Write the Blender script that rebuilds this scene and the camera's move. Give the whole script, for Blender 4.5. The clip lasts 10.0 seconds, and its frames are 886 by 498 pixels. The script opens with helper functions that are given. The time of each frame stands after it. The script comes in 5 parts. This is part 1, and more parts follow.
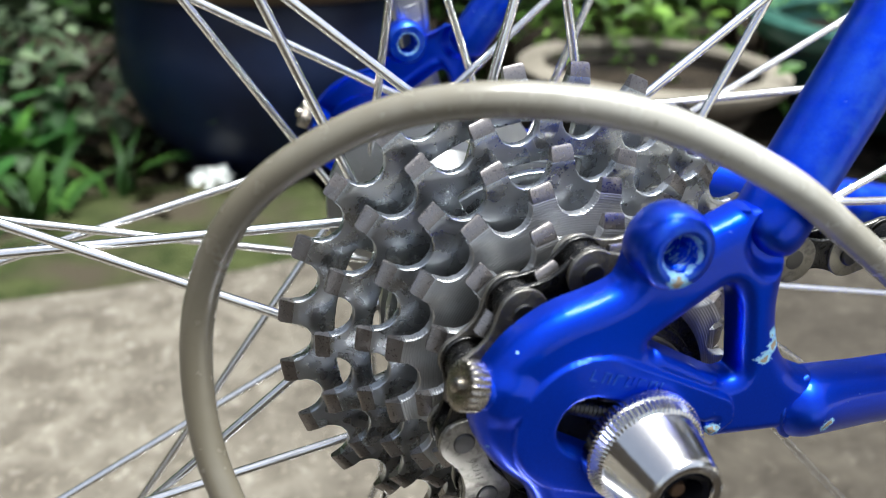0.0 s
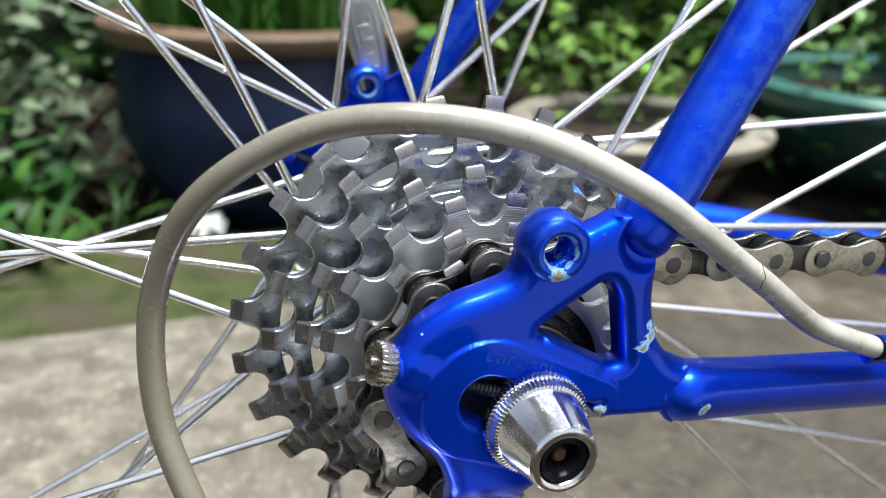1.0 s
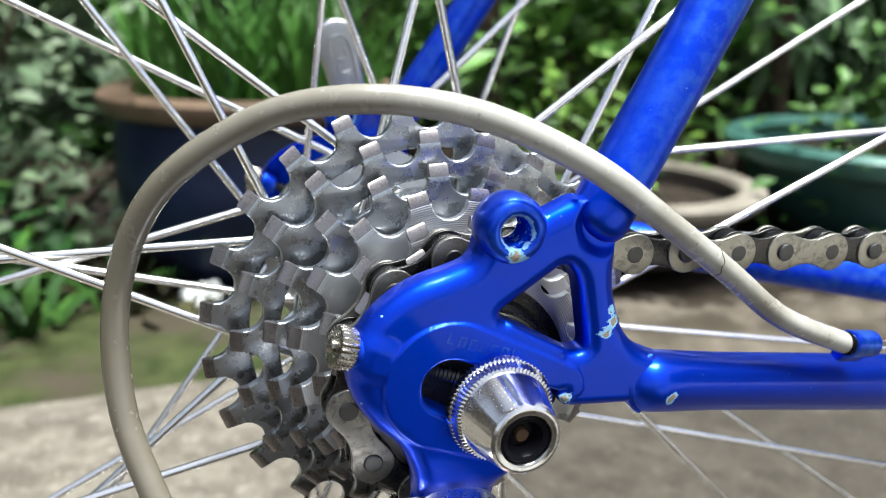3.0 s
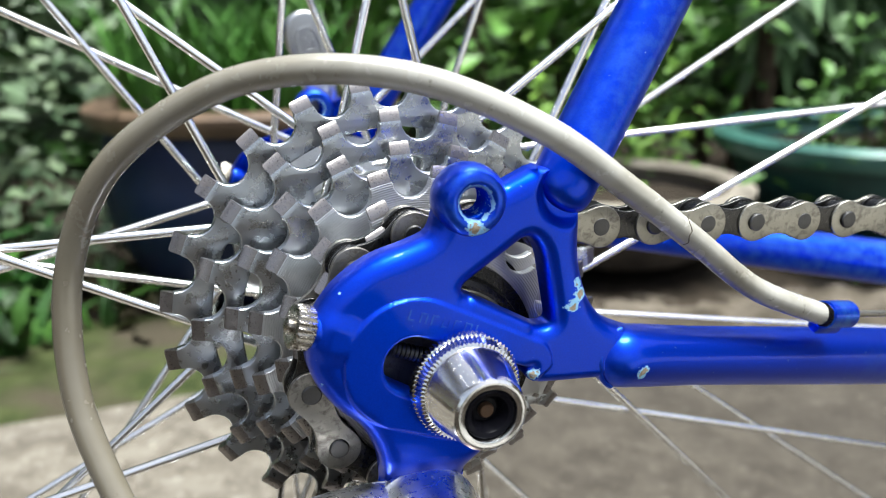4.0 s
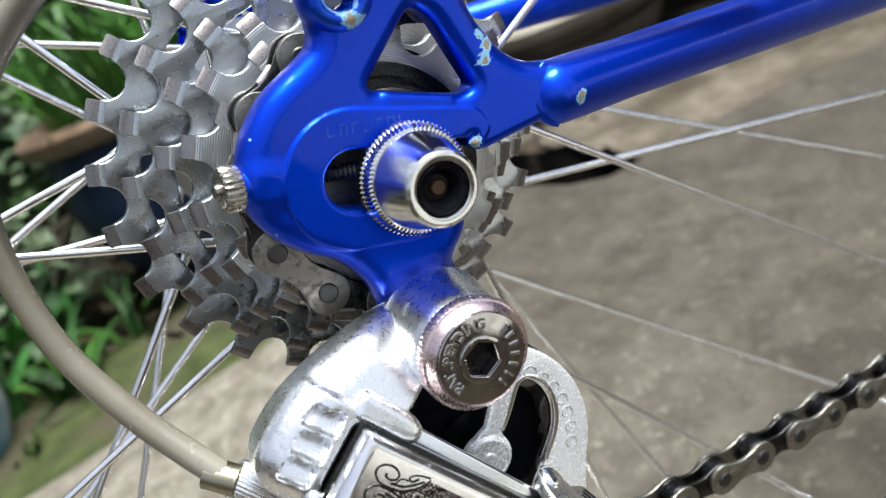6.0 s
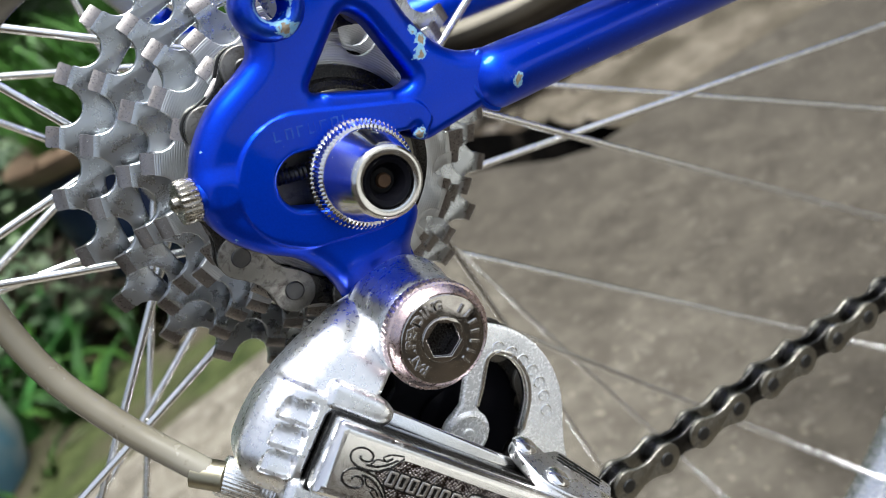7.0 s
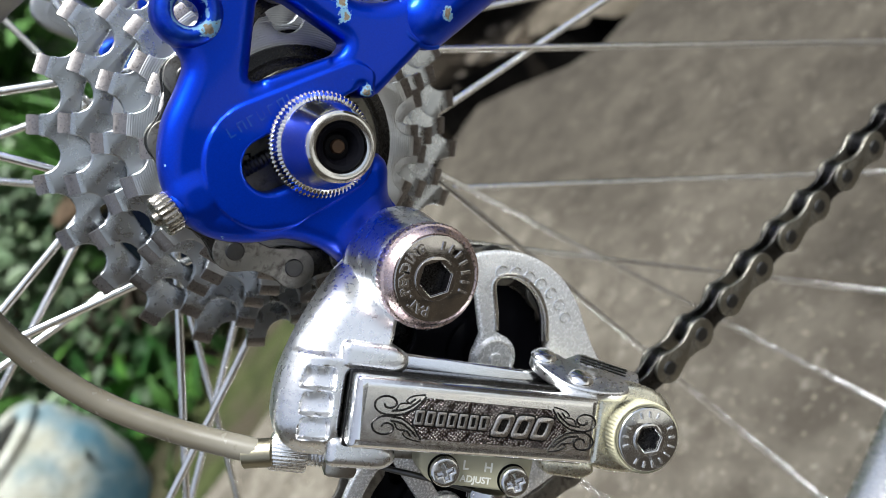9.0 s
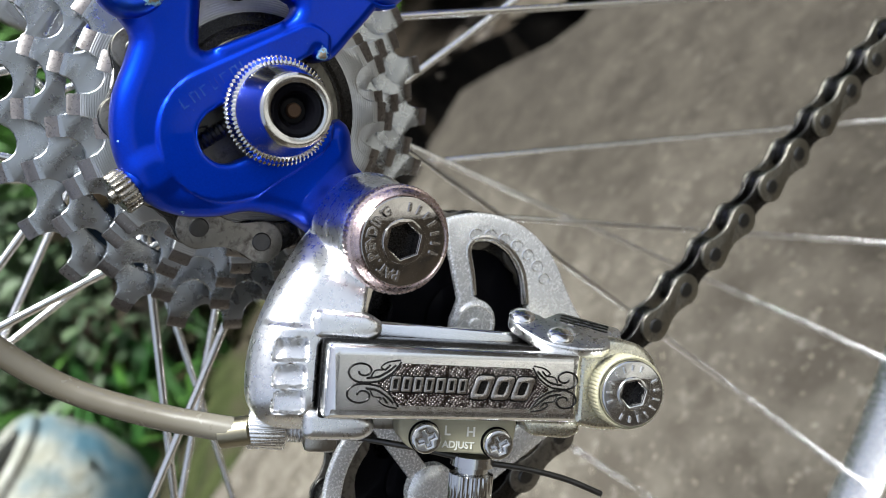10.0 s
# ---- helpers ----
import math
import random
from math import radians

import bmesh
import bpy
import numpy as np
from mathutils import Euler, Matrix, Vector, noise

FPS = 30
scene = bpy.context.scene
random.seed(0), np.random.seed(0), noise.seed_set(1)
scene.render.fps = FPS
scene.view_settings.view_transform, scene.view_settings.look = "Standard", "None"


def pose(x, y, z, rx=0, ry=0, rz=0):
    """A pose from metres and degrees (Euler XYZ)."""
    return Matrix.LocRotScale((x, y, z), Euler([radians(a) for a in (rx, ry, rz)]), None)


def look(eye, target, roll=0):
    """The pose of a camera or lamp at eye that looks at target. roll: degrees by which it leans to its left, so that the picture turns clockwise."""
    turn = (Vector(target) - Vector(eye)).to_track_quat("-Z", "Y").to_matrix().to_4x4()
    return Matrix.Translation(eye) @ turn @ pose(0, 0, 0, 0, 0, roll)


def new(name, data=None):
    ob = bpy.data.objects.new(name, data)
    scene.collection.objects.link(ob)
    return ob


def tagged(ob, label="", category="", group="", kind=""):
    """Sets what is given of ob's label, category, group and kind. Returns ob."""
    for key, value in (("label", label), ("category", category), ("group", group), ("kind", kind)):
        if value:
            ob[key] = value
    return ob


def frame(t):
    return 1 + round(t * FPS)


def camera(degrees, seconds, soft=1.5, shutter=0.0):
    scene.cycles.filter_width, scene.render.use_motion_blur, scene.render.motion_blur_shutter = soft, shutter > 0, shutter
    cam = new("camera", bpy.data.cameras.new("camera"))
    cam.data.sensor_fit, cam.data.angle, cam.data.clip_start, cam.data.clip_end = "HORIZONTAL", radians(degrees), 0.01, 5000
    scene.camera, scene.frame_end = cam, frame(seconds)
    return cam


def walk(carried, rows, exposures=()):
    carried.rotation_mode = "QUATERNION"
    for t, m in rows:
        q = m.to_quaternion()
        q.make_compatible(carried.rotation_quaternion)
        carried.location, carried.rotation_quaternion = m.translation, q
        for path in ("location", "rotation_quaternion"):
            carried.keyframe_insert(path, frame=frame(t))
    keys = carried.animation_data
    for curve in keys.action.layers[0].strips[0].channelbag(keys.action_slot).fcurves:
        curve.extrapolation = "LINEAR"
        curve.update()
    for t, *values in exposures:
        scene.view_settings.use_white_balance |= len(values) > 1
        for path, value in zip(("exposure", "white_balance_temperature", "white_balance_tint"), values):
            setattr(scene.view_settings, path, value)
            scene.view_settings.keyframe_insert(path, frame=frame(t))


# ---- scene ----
# A bicycle's rear drivetrain seen close up in a garden. Millimetres are used for the bicycle: x forward, y from the
# drive side to the other side, z up, from the rear axle; the bicycle's nose points down by NOSE degrees.
cam = camera(54.0, 10.0, soft=0.42)
cam.data.dof.use_dof, cam.data.dof.focus_distance, cam.data.dof.aperture_fstop = True, 0.166, 18.0
PATH = [
    (0, (-0.06574, -0.10787, 0.42011), (0.21965, 0.75285, -0.00147), 1.76),
    (0.5, (-0.06275, -0.11729, 0.42276), (0.22919, 0.75262, 0.02523), 1.80),
    (1, (-0.05989, -0.13589, 0.42125), (0.23270, 0.74855, 0.05770), 2.22),
    (1.5, (-0.05015, -0.14416, 0.42288), (0.23955, 0.74573, 0.07052), 1.62),
    (2, (-0.05036, -0.13918, 0.42273), (0.23817, 0.75273, 0.07450), 0.98),
    (2.5, (-0.05246, -0.14102, 0.41955), (0.23727, 0.75446, 0.08165), 0.99),
    (2.7, (-0.05465, -0.14489, 0.41153), (0.23809, 0.75813, 0.09713), 1.15),
    (3.8, (-0.05193, -0.14548, 0.40362), (0.25216, 0.77116, 0.14420), 0.57),
    (4, (-0.04799, -0.14540, 0.40031), (0.25509, 0.76768, 0.12749), -0.72),
    (4.5, (-0.04164, -0.14364, 0.38469), (0.25310, 0.76115, 0.07731), -8.50),
    (5, (-0.04041, -0.14339, 0.38016), (0.23233, 0.75041, 0.02417), -16.33),
    (5.2, (-0.04049, -0.14484, 0.37666), (0.22343, 0.74450, 0.00328), -19.21),
    (6.3, (-0.04136, -0.15050, 0.38354), (0.22261, 0.73143, -0.00699), -26.71),
    (6.5, (-0.04140, -0.15163, 0.38427), (0.22292, 0.72919, -0.00853), -27.47),
    (7, (-0.03645, -0.15902, 0.38063), (0.21587, 0.72071, -0.02237), -31.21),
    (7.5, (-0.03082, -0.16130, 0.37966), (0.18013, 0.72974, -0.02227), -37.07),
    (8, (-0.02809, -0.16307, 0.37943), (0.15664, 0.73707, -0.01507), -41.18),
    (8.5, (-0.02865, -0.16373, 0.37179), (0.13640, 0.73555, -0.03324), -45.56),
    (9, (-0.02698, -0.17106, 0.37498), (0.12889, 0.72616, -0.03818), -48.35),
    (9.5, (-0.02946, -0.17261, 0.37194), (0.12533, 0.72424, -0.04244), -50.47),
    (10, (-0.02785, -0.17049, 0.36640), (0.12236, 0.72392, -0.05487), -51.97),
]
LIGHTER = [(0, 1.40), (1.5, 1.48), (2.7, 1.55), (4.5, 1.60), (6.5, 1.42), (8.0, 1.26), (10, 1.13)]  # the camera evens out its exposure
walk(cam, [(t, look(eye, target, roll)) for t, eye, target, roll in PATH], LIGHTER)

# ---- light: bright, hazy daylight from above ----
SUN_UP, SUN_ROUND = 76.0, 125.0
world = bpy.data.worlds.new("world")
world.use_nodes = True
scene.world = world
sky = world.node_tree.nodes.new("ShaderNodeTexSky")
sky.sky_type, sky.sun_disc = "NISHITA", False
sky.sun_elevation, sky.sun_rotation = radians(SUN_UP), radians(SUN_ROUND)
sky.air_density, sky.dust_density, sky.ozone_density = 1.0, 3.0, 1.0
back = world.node_tree.nodes["Background"]
back.inputs["Strength"].default_value = 0.088
haze = world.node_tree.nodes.new("ShaderNodeHueSaturation")  # a whitish, thinly clouded sky
haze.inputs["Saturation"].default_value = 0.6
world.node_tree.links.new(sky.outputs["Color"], haze.inputs["Color"])
world.node_tree.links.new(haze.outputs["Color"], back.inputs["Color"])
lamp = bpy.data.lights.new("sun", "SUN")
lamp.energy, lamp.angle, lamp.color = 4.5, radians(36), (0.945, 0.995, 1.0)
sun = new("sun", lamp)
sun_from = Vector((math.sin(radians(SUN_ROUND)) * math.cos(radians(SUN_UP)), math.cos(radians(SUN_ROUND)) * math.cos(radians(SUN_UP)), math.sin(radians(SUN_UP))))
sun.matrix_world = look(sun_from * 6, (0, 0, 0))


# ---- materials ----
class Nodes:
    """A small hand for writing node materials."""

    def __init__(self, name, **values):
        self.mat = bpy.data.materials.new(name)
        self.mat.use_nodes = True
        self.tree = self.mat.node_tree
        self.bsdf = self.tree.nodes["Principled BSDF"]
        self.set(**values)

    def set(self, **values):
        for key, value in values.items():
            self.put(self.bsdf.inputs[key.replace("_", " ")], value)
        return self

    def put(self, socket, value):
        if isinstance(value, bpy.types.NodeSocket):
            self.tree.links.new(value, socket)
        elif isinstance(value, tuple) and len(value) == 3 and socket.type == "RGBA":
            socket.default_value = (*value, 1)
        else:
            socket.default_value = value

    def node(self, kind, out=0, op=None, **inputs):
        n = self.tree.nodes.new(kind)
        if op:
            n.operation = op
        for key, value in inputs.items():
            key = key.replace("_", " ")
            self.put(n.inputs[int(key[1:])] if key[0] == "i" and key[1:].isdigit() else n.inputs[key], value)
        return n.outputs[out]

    def coords(self):
        return self.node("ShaderNodeTexCoord", "Object")

    def noise(self, scale, detail=4.0, rough=0.55, vec=None, out="Fac", distort=0.0):
        return self.node("ShaderNodeTexNoise", out, None, Vector=vec or self.coords(), Scale=scale, Detail=detail, Roughness=rough, Distortion=distort)

    def ramp(self, fac, *stops):
        n = self.tree.nodes.new("ShaderNodeValToRGB")
        self.put(n.inputs[0], fac)
        while len(n.color_ramp.elements) < len(stops):
            n.color_ramp.elements.new(0.5)
        for e, (at, colour) in zip(n.color_ramp.elements, stops):
            e.position, e.color = at, (*colour, 1) if isinstance(colour, tuple) else (colour, colour, colour, 1)
        return n.outputs[0]

    def mix(self, fac, a, b, blend="MIX"):
        n = self.tree.nodes.new("ShaderNodeMix")
        n.data_type, n.blend_type = "RGBA", blend
        for socket, value in zip((n.inputs[0], n.inputs[6], n.inputs[7]), (fac, a, b)):
            self.put(socket, value)
        return n.outputs[2]

    def math(self, op, a, b=0.0):
        return self.node("ShaderNodeMath", 0, op, i0=a, i1=b)

    def random(self):
        return self.node("ShaderNodeObjectInfo", "Random")

    def bump(self, height, strength=0.3, distance=0.0002):
        self.set(Normal=self.node("ShaderNodeBump", 0, None, Height=height, Strength=strength, Distance=distance))
        return self


def blue_paint():
    m = Nodes("blue_paint", Metallic=0.88, Roughness=0.37, Coat_Weight=0.28, Coat_Roughness=0.05, IOR=1.45, Specular_IOR_Level=0.0)
    flake = m.noise(2500, 2)
    base = m.mix(flake, (0.0, 0.030, 0.46), (0.0, 0.044, 0.62))
    wear = m.ramp(m.noise(120, 5), (0.55, 0.0), (0.75, 1.0))
    base = m.mix(m.math("MULTIPLY", wear, 0.06), base, (0.001, 0.04, 0.50))
    # paler edges: paint worn thin, with reflected light put into the colour
    edge = m.ramp(m.node("ShaderNodeNewGeometry", "Pointiness"), (0.525, 0.0), (0.60, 1.0))
    base = m.mix(m.math("MULTIPLY", edge, m.ramp(m.noise(240, 4, 0.6), (0.40, 0.0), (0.62, 0.6))), base, (0.06, 0.22, 0.62))
    specks = m.ramp(m.noise(900, 2, 0.5), (0.74, 0.0), (0.78, 0.8))
    base = m.mix(m.math("MULTIPLY", specks, m.ramp(m.noise(70, 2), (0.5, 0.0), (0.62, 1.0))), base, (0.25, 0.42, 0.62))
    # chips down to the primer, each with a ragged edge of its own
    ragged = m.noise(430, 5, 0.72)
    chips, inner = None, None
    for x, y, z, r in ((1.1, -11.5, 28.2, 2.6), (22.4, -9.8, 16.9, 1.7), (22.6, -9.8, 14.6, 2.3), (21.4, -9.9, 12.9, 2.1), (36.3, -11.4, -1.0, 2.0), (13.6, -10.6, 0.0, 1.9), (10.5, -10.4, -9.8, 1.7), (-25.4, -9.0, 1.0, 0.9), (60.5, -4.0, 2.0, 0.5), (-21.9, -8.6, 17.4, 0.4), (-26.6, -8.4, 11.6, 1.2), (-26.4, -8.6, 9.6, 0.9)):
        far = m.node("ShaderNodeVectorMath", "Value", "DISTANCE", i0=m.coords(), i1=(x / 1000, y / 1000, z / 1000))
        rel = m.math("DIVIDE", far, r / 1000)
        mask = m.math("LESS_THAN", m.math("ADD", rel, m.math("MULTIPLY", m.math("SUBTRACT", ragged, 0.5), 2.4)), 0.72)
        deep = m.math("LESS_THAN", m.math("ADD", rel, m.math("MULTIPLY", m.math("SUBTRACT", ragged, 0.5), 3.0)), 0.42)
        chips = mask if chips is None else m.math("MAXIMUM", chips, mask)
        inner = deep if inner is None else m.math("MAXIMUM", inner, deep)
    rim = m.node("ShaderNodeVectorMath", "Value", "DISTANCE", i0=m.node("ShaderNodeVectorMath", 0, "MULTIPLY", i0=m.coords(), i1=(1.0, 0.0, 1.0)), i1=(0.0008, 0.0, 0.0327))
    ring = m.math("LESS_THAN", m.math("ADD", m.math("ABSOLUTE", m.math("SUBTRACT", rim, 0.0031)), m.math("MULTIPLY", m.math("SUBTRACT", m.noise(700, 4, 0.7), 0.46), 0.0018)), 0.0003)
    chips = m.math("MAXIMUM", chips, m.math("MULTIPLY", ring, 0.8))  # the eye's rim is worn round
    pale = m.mix(m.noise(1300, 4, 0.7), (0.08, 0.33, 0.60), (0.40, 0.60, 0.70))
    rust = m.mix(m.noise(1500, 3), (0.12, 0.07, 0.035), (0.42, 0.36, 0.27))
    base = m.mix(chips, base, pale)
    base = m.mix(inner, base, rust)
    m.set(Base_Color=base, Coat_Weight=m.math("SUBTRACT", 0.28, m.math("MULTIPLY", chips, 0.26)), Metallic=m.math("SUBTRACT", 0.88, m.math("MULTIPLY", chips, 0.88)))
    return m.bump(m.math("SUBTRACT", m.math("MULTIPLY", m.noise(180, 3), 0.1), chips), 0.25, 0.00015).mat


def metal(name, dark, light, rough, scale=90.0, bump=0.12, dirt=0.0, dirt_colour=(0.03, 0.025, 0.02), metallic=1.0, vary=0.07):
    m = Nodes(name, Metallic=metallic)
    big, fine = m.noise(scale, 5, 0.6), m.noise(scale * 14, 3, 0.6)
    colour = m.mix(big, dark, light)
    if dirt:
        grime = m.ramp(m.noise(scale * 1.7, 6, 0.65, distort=0.4), (0.62 - 0.25 * dirt, 0.0), (0.78 - 0.2 * dirt, 1.0))
        colour = m.mix(m.math("MULTIPLY", grime, min(1.0, 0.4 + dirt)), colour, dirt_colour)
        m.set(Metallic=m.math("SUBTRACT", metallic, m.math("MULTIPLY", grime, 0.5 * metallic)))
    m.set(Base_Color=colour, Roughness=m.ramp(fine, (0.3, max(0.02, rough - vary)), (0.7, rough + vary)))
    return m.bump(fine, bump, 0.0001).mat


def turned_steel():
    """Steel with fine lathe grooves round the bicycle's rear axle."""
    m = Nodes("turned_steel", Metallic=1.0, Roughness=0.36)
    flat = m.node("ShaderNodeVectorMath", 0, "MULTIPLY", i0=m.coords(), i1=(1.0, 0.0, 1.0))
    far = m.node("ShaderNodeVectorMath", "Value", "LENGTH", i0=flat)
    groove = m.math("SINE", m.math("MULTIPLY", far, 2 * math.pi / 0.00046))
    colour = m.mix(m.noise(120, 5), (0.46, 0.465, 0.47), (0.60, 0.605, 0.61))
    m.set(Base_Color=m.mix(m.ramp(m.noise(260, 5, 0.7), (0.56, 0.0), (0.8, 0.4)), colour, (0.10, 0.09, 0.08)))
    return m.bump(groove, 0.28, 0.0001).mat


def plastic(name, a, b, rough, scale=60.0, bump=0.15, gloss=0.5):
    m = Nodes(name, Metallic=0.0, Specular_IOR_Level=gloss)
    grain = m.noise(scale, 5, 0.6)
    m.set(Base_Color=m.mix(grain, a, b), Roughness=m.ramp(m.noise(scale * 8, 3), (0.3, rough - 0.08), (0.7, rough + 0.1)))
    return m.bump(m.noise(scale * 9, 3), bump, 0.0001).mat


def aged_plastic():
    """Beige cable housing with brownish stains and small scuffs."""
    m = Nodes("beige_housing", Metallic=0.0, Specular_IOR_Level=0.6)
    colour = m.mix(m.noise(45, 5, 0.6), (0.29, 0.28, 0.245), (0.40, 0.388, 0.345))
    colour = m.mix(m.ramp(m.noise(26, 5, 0.65, distort=0.3), (0.48, 0.0), (0.72, 0.65)), colour, (0.115, 0.097, 0.058))
    colour = m.mix(m.ramp(m.noise(420, 3, 0.6), (0.66, 0.0), (0.74, 0.7)), colour, (0.07, 0.058, 0.04))
    parts = m.tree.nodes.new("ShaderNodeSeparateXYZ")
    m.put(parts.inputs[0], m.coords())
    rear_brown = m.ramp(m.math("ADD", m.math("ADD", parts.outputs[0], 0.06), m.math("MULTIPLY", m.noise(40, 3), 0.03)), (0.01, 0.88), (0.085, 0.0))  # browner towards its rear end
    colour = m.mix(rear_brown, colour, (0.082, 0.067, 0.041))
    m.set(Base_Color=colour, Roughness=m.ramp(m.noise(300, 3), (0.3, 0.16), (0.7, 0.30)))
    return m.bump(m.noise(500, 3), 0.1, 0.0001).mat


def pebbled():
    """The dark, beaded ground of the engraved name plate."""
    m = Nodes("beaded_metal", Metallic=1.0, Roughness=0.25)
    cells = m.node("ShaderNodeTexVoronoi", "Distance", None, Vector=m.coords(), Scale=1950.0, Randomness=0.45)
    bead = m.ramp(cells, (0.0, 1.0), (0.40, 0.7), (0.58, 0.0))
    m.set(Base_Color=m.mix(bead, (0.045, 0.034, 0.03), (0.42, 0.38, 0.365)))
    return m.bump(bead, 0.6, 0.0003).mat


def concrete():
    m = Nodes("weathered_concrete", Roughness=0.9, Specular_IOR_Level=0.2)
    big, mid, fine = m.noise(3.5, 4, 0.6), m.noise(24, 5, 0.6, distort=0.3), m.noise(160, 5, 0.7)
    colour = m.mix(m.ramp(mid, (0.38, 0.0), (0.62, 1.0)), (0.074, 0.063, 0.048), (0.155, 0.138, 0.110))
    colour = m.mix(m.ramp(m.noise(85, 4, 0.6, distort=0.5), (0.56, 0.0), (0.70, 0.6)), colour, (0.055, 0.046, 0.034))
    colour = m.mix(m.ramp(m.noise(60, 4, 0.6), (0.58, 0.0), (0.70, 0.8)), colour, (0.27, 0.248, 0.207))
    colour = m.mix(m.ramp(big, (0.42, 0.0), (0.66, 0.55)), colour, (0.06, 0.051, 0.04))
    # a darker stretch towards positive x with a wandering border
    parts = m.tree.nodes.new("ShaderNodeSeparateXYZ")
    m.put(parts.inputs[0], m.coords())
    darkened = m.ramp(m.math("ADD", parts.outputs[0], m.math("MULTIPLY", m.math("SUBTRACT", m.noise(5, 4), 0.5), 0.5)), (0.0, 0.0), (0.22, 1.0))
    colour = m.mix(m.ramp(m.noise(150, 4, 0.65), (0.60, 0.0), (0.68, 0.8)), colour, (0.31, 0.278, 0.214))
    colour = m.mix(darkened, colour, m.mix(1.0, colour, (0.325, 0.313, 0.295), "MULTIPLY"))
    m.set(Base_Color=m.mix(m.ramp(fine, (0.3, 0.0), (0.75, 0.35)), colour, (0.07, 0.06, 0.05)))
    return m.bump(fine, 0.12, 0.001).mat


def soil(name, a, b, c):
    m = Nodes(name, Roughness=0.95, Specular_IOR_Level=0.08)
    colour = m.mix(m.ramp(m.noise(22, 6, 0.7), (0.35, 0.0), (0.65, 1.0)), a, b)
    m.set(Base_Color=m.mix(m.ramp(m.noise(7, 4), (0.45, 0.0), (0.62, 1.0)), colour, c))
    return m.bump(m.noise(70, 6, 0.7), 0.8, 0.01).mat


def leaf(name, a, b, rough=0.45):
    m = Nodes(name, Roughness=rough, Specular_IOR_Level=0.22)
    vary = m.node("ShaderNodeNewGeometry", "Random Per Island")
    colour = m.mix(vary, a, b)
    colour = m.mix(m.ramp(m.noise(14, 3), (0.4, 0.0), (0.7, 0.7)), colour, tuple(v * 0.55 for v in a))
    m.set(Base_Color=colour, Transmission_Weight=0.0)
    return m.bump(m.noise(90, 3), 0.3, 0.002).mat


def glaze(name, a, b, rough, scale=9.0):
    m = Nodes(name, Roughness=rough, Specular_IOR_Level=0.25, Coat_Weight=0.06, Coat_Roughness=0.2)
    colour = m.mix(m.ramp(m.noise(scale, 5, 0.6), (0.35, 0.0), (0.7, 1.0)), a, b)
    m.set(Base_Color=m.mix(m.ramp(m.noise(scale * 4, 5, 0.7), (0.58, 0.0), (0.74, 0.6)), colour, tuple(v * 0.4 for v in a)))
    return m.bump(m.noise(scale * 5, 4), 0.3, 0.003).mat


BLUE = blue_paint()
STEEL = metal("sandblasted_steel", (0.36, 0.38, 0.40), (0.49, 0.51, 0.53), 0.28, 24, 0.12, 0.12, (0.20, 0.20, 0.20), vary=0.05)
TURNED = turned_steel()
TIP_STEEL = metal("worn_tooth_steel", (0.185, 0.17, 0.165), (0.30, 0.28, 0.27), 0.31, 170, 0.10, 0.38, (0.11, 0.092, 0.086))
CHROME = metal("polished_alloy", (0.80, 0.795, 0.79), (0.90, 0.895, 0.89), 0.19, 70, 0.06, 0.05, (0.45, 0.42, 0.40), metallic=1.0, vary=0.05)
BUFFED = metal("buffed_alloy", (0.73, 0.73, 0.735), (0.83, 0.83, 0.835), 0.29, 70, 0.05, 0.06, (0.45, 0.40, 0.42), metallic=1.0, vary=0.04)
POLISHED = metal("mirror_nickel", (0.40, 0.38, 0.365), (0.50, 0.48, 0.465), 0.1, 40, 0.02)
NICKEL = metal("nickel_plate", (0.58, 0.58, 0.575), (0.70, 0.70, 0.695), 0.14, 90, 0.03, 0.04, (0.25, 0.22, 0.18), vary=0.03)
ALLOY = metal("dull_alloy", (0.78, 0.78, 0.78), (0.90, 0.90, 0.90), 0.25, 60, 0.08, 0.03, (0.4, 0.38, 0.36), metallic=0.95)
PINK = metal("anodised_ring", (0.55, 0.40, 0.40), (0.74, 0.62, 0.60), 0.28, 120, 0.1, 0.1, (0.2, 0.12, 0.1))
BRASSY = metal("champagne_plate", (0.235, 0.222, 0.185), (0.38, 0.362, 0.308), 0.34, 300, 0.2, 0.5, (0.10, 0.085, 0.066))
GREASY = metal("greasy_steel", (0.010, 0.010, 0.010), (0.034, 0.032, 0.031), 0.27, 200, 0.25, 0.3, (0.004, 0.004, 0.004), 0.9)
CHAMPAGNE = metal("pale_champagne", (0.64, 0.62, 0.52), (0.78, 0.76, 0.65), 0.28, 120, 0.08, 0.15, (0.30, 0.27, 0.2), vary=0.04)
OILY = metal("oily_plate", (0.030, 0.029, 0.028), (0.085, 0.082, 0.078), 0.3, 200, 0.2, 0.3, (0.012, 0.011, 0.01))
TARNISHED = metal("tarnished_plate", (0.19, 0.18, 0.16), (0.33, 0.315, 0.285), 0.4, 260, 0.2, 0.5, (0.05, 0.038, 0.028))
WORN = metal("worn_steel", (0.30, 0.28, 0.25), (0.50, 0.47, 0.42), 0.33, 200, 0.2, 0.3, (0.05, 0.04, 0.032))
PIN_STEEL = metal("pin_steel", (0.06, 0.059, 0.058), (0.12, 0.118, 0.115), 0.4, 300, 0.2, 0.2, (0.04, 0.035, 0.03))
LOCK = metal("grimy_lockring", (0.10, 0.095, 0.08), (0.20, 0.19, 0.16), 0.4, 220, 0.2, 0.4, (0.02, 0.017, 0.014))
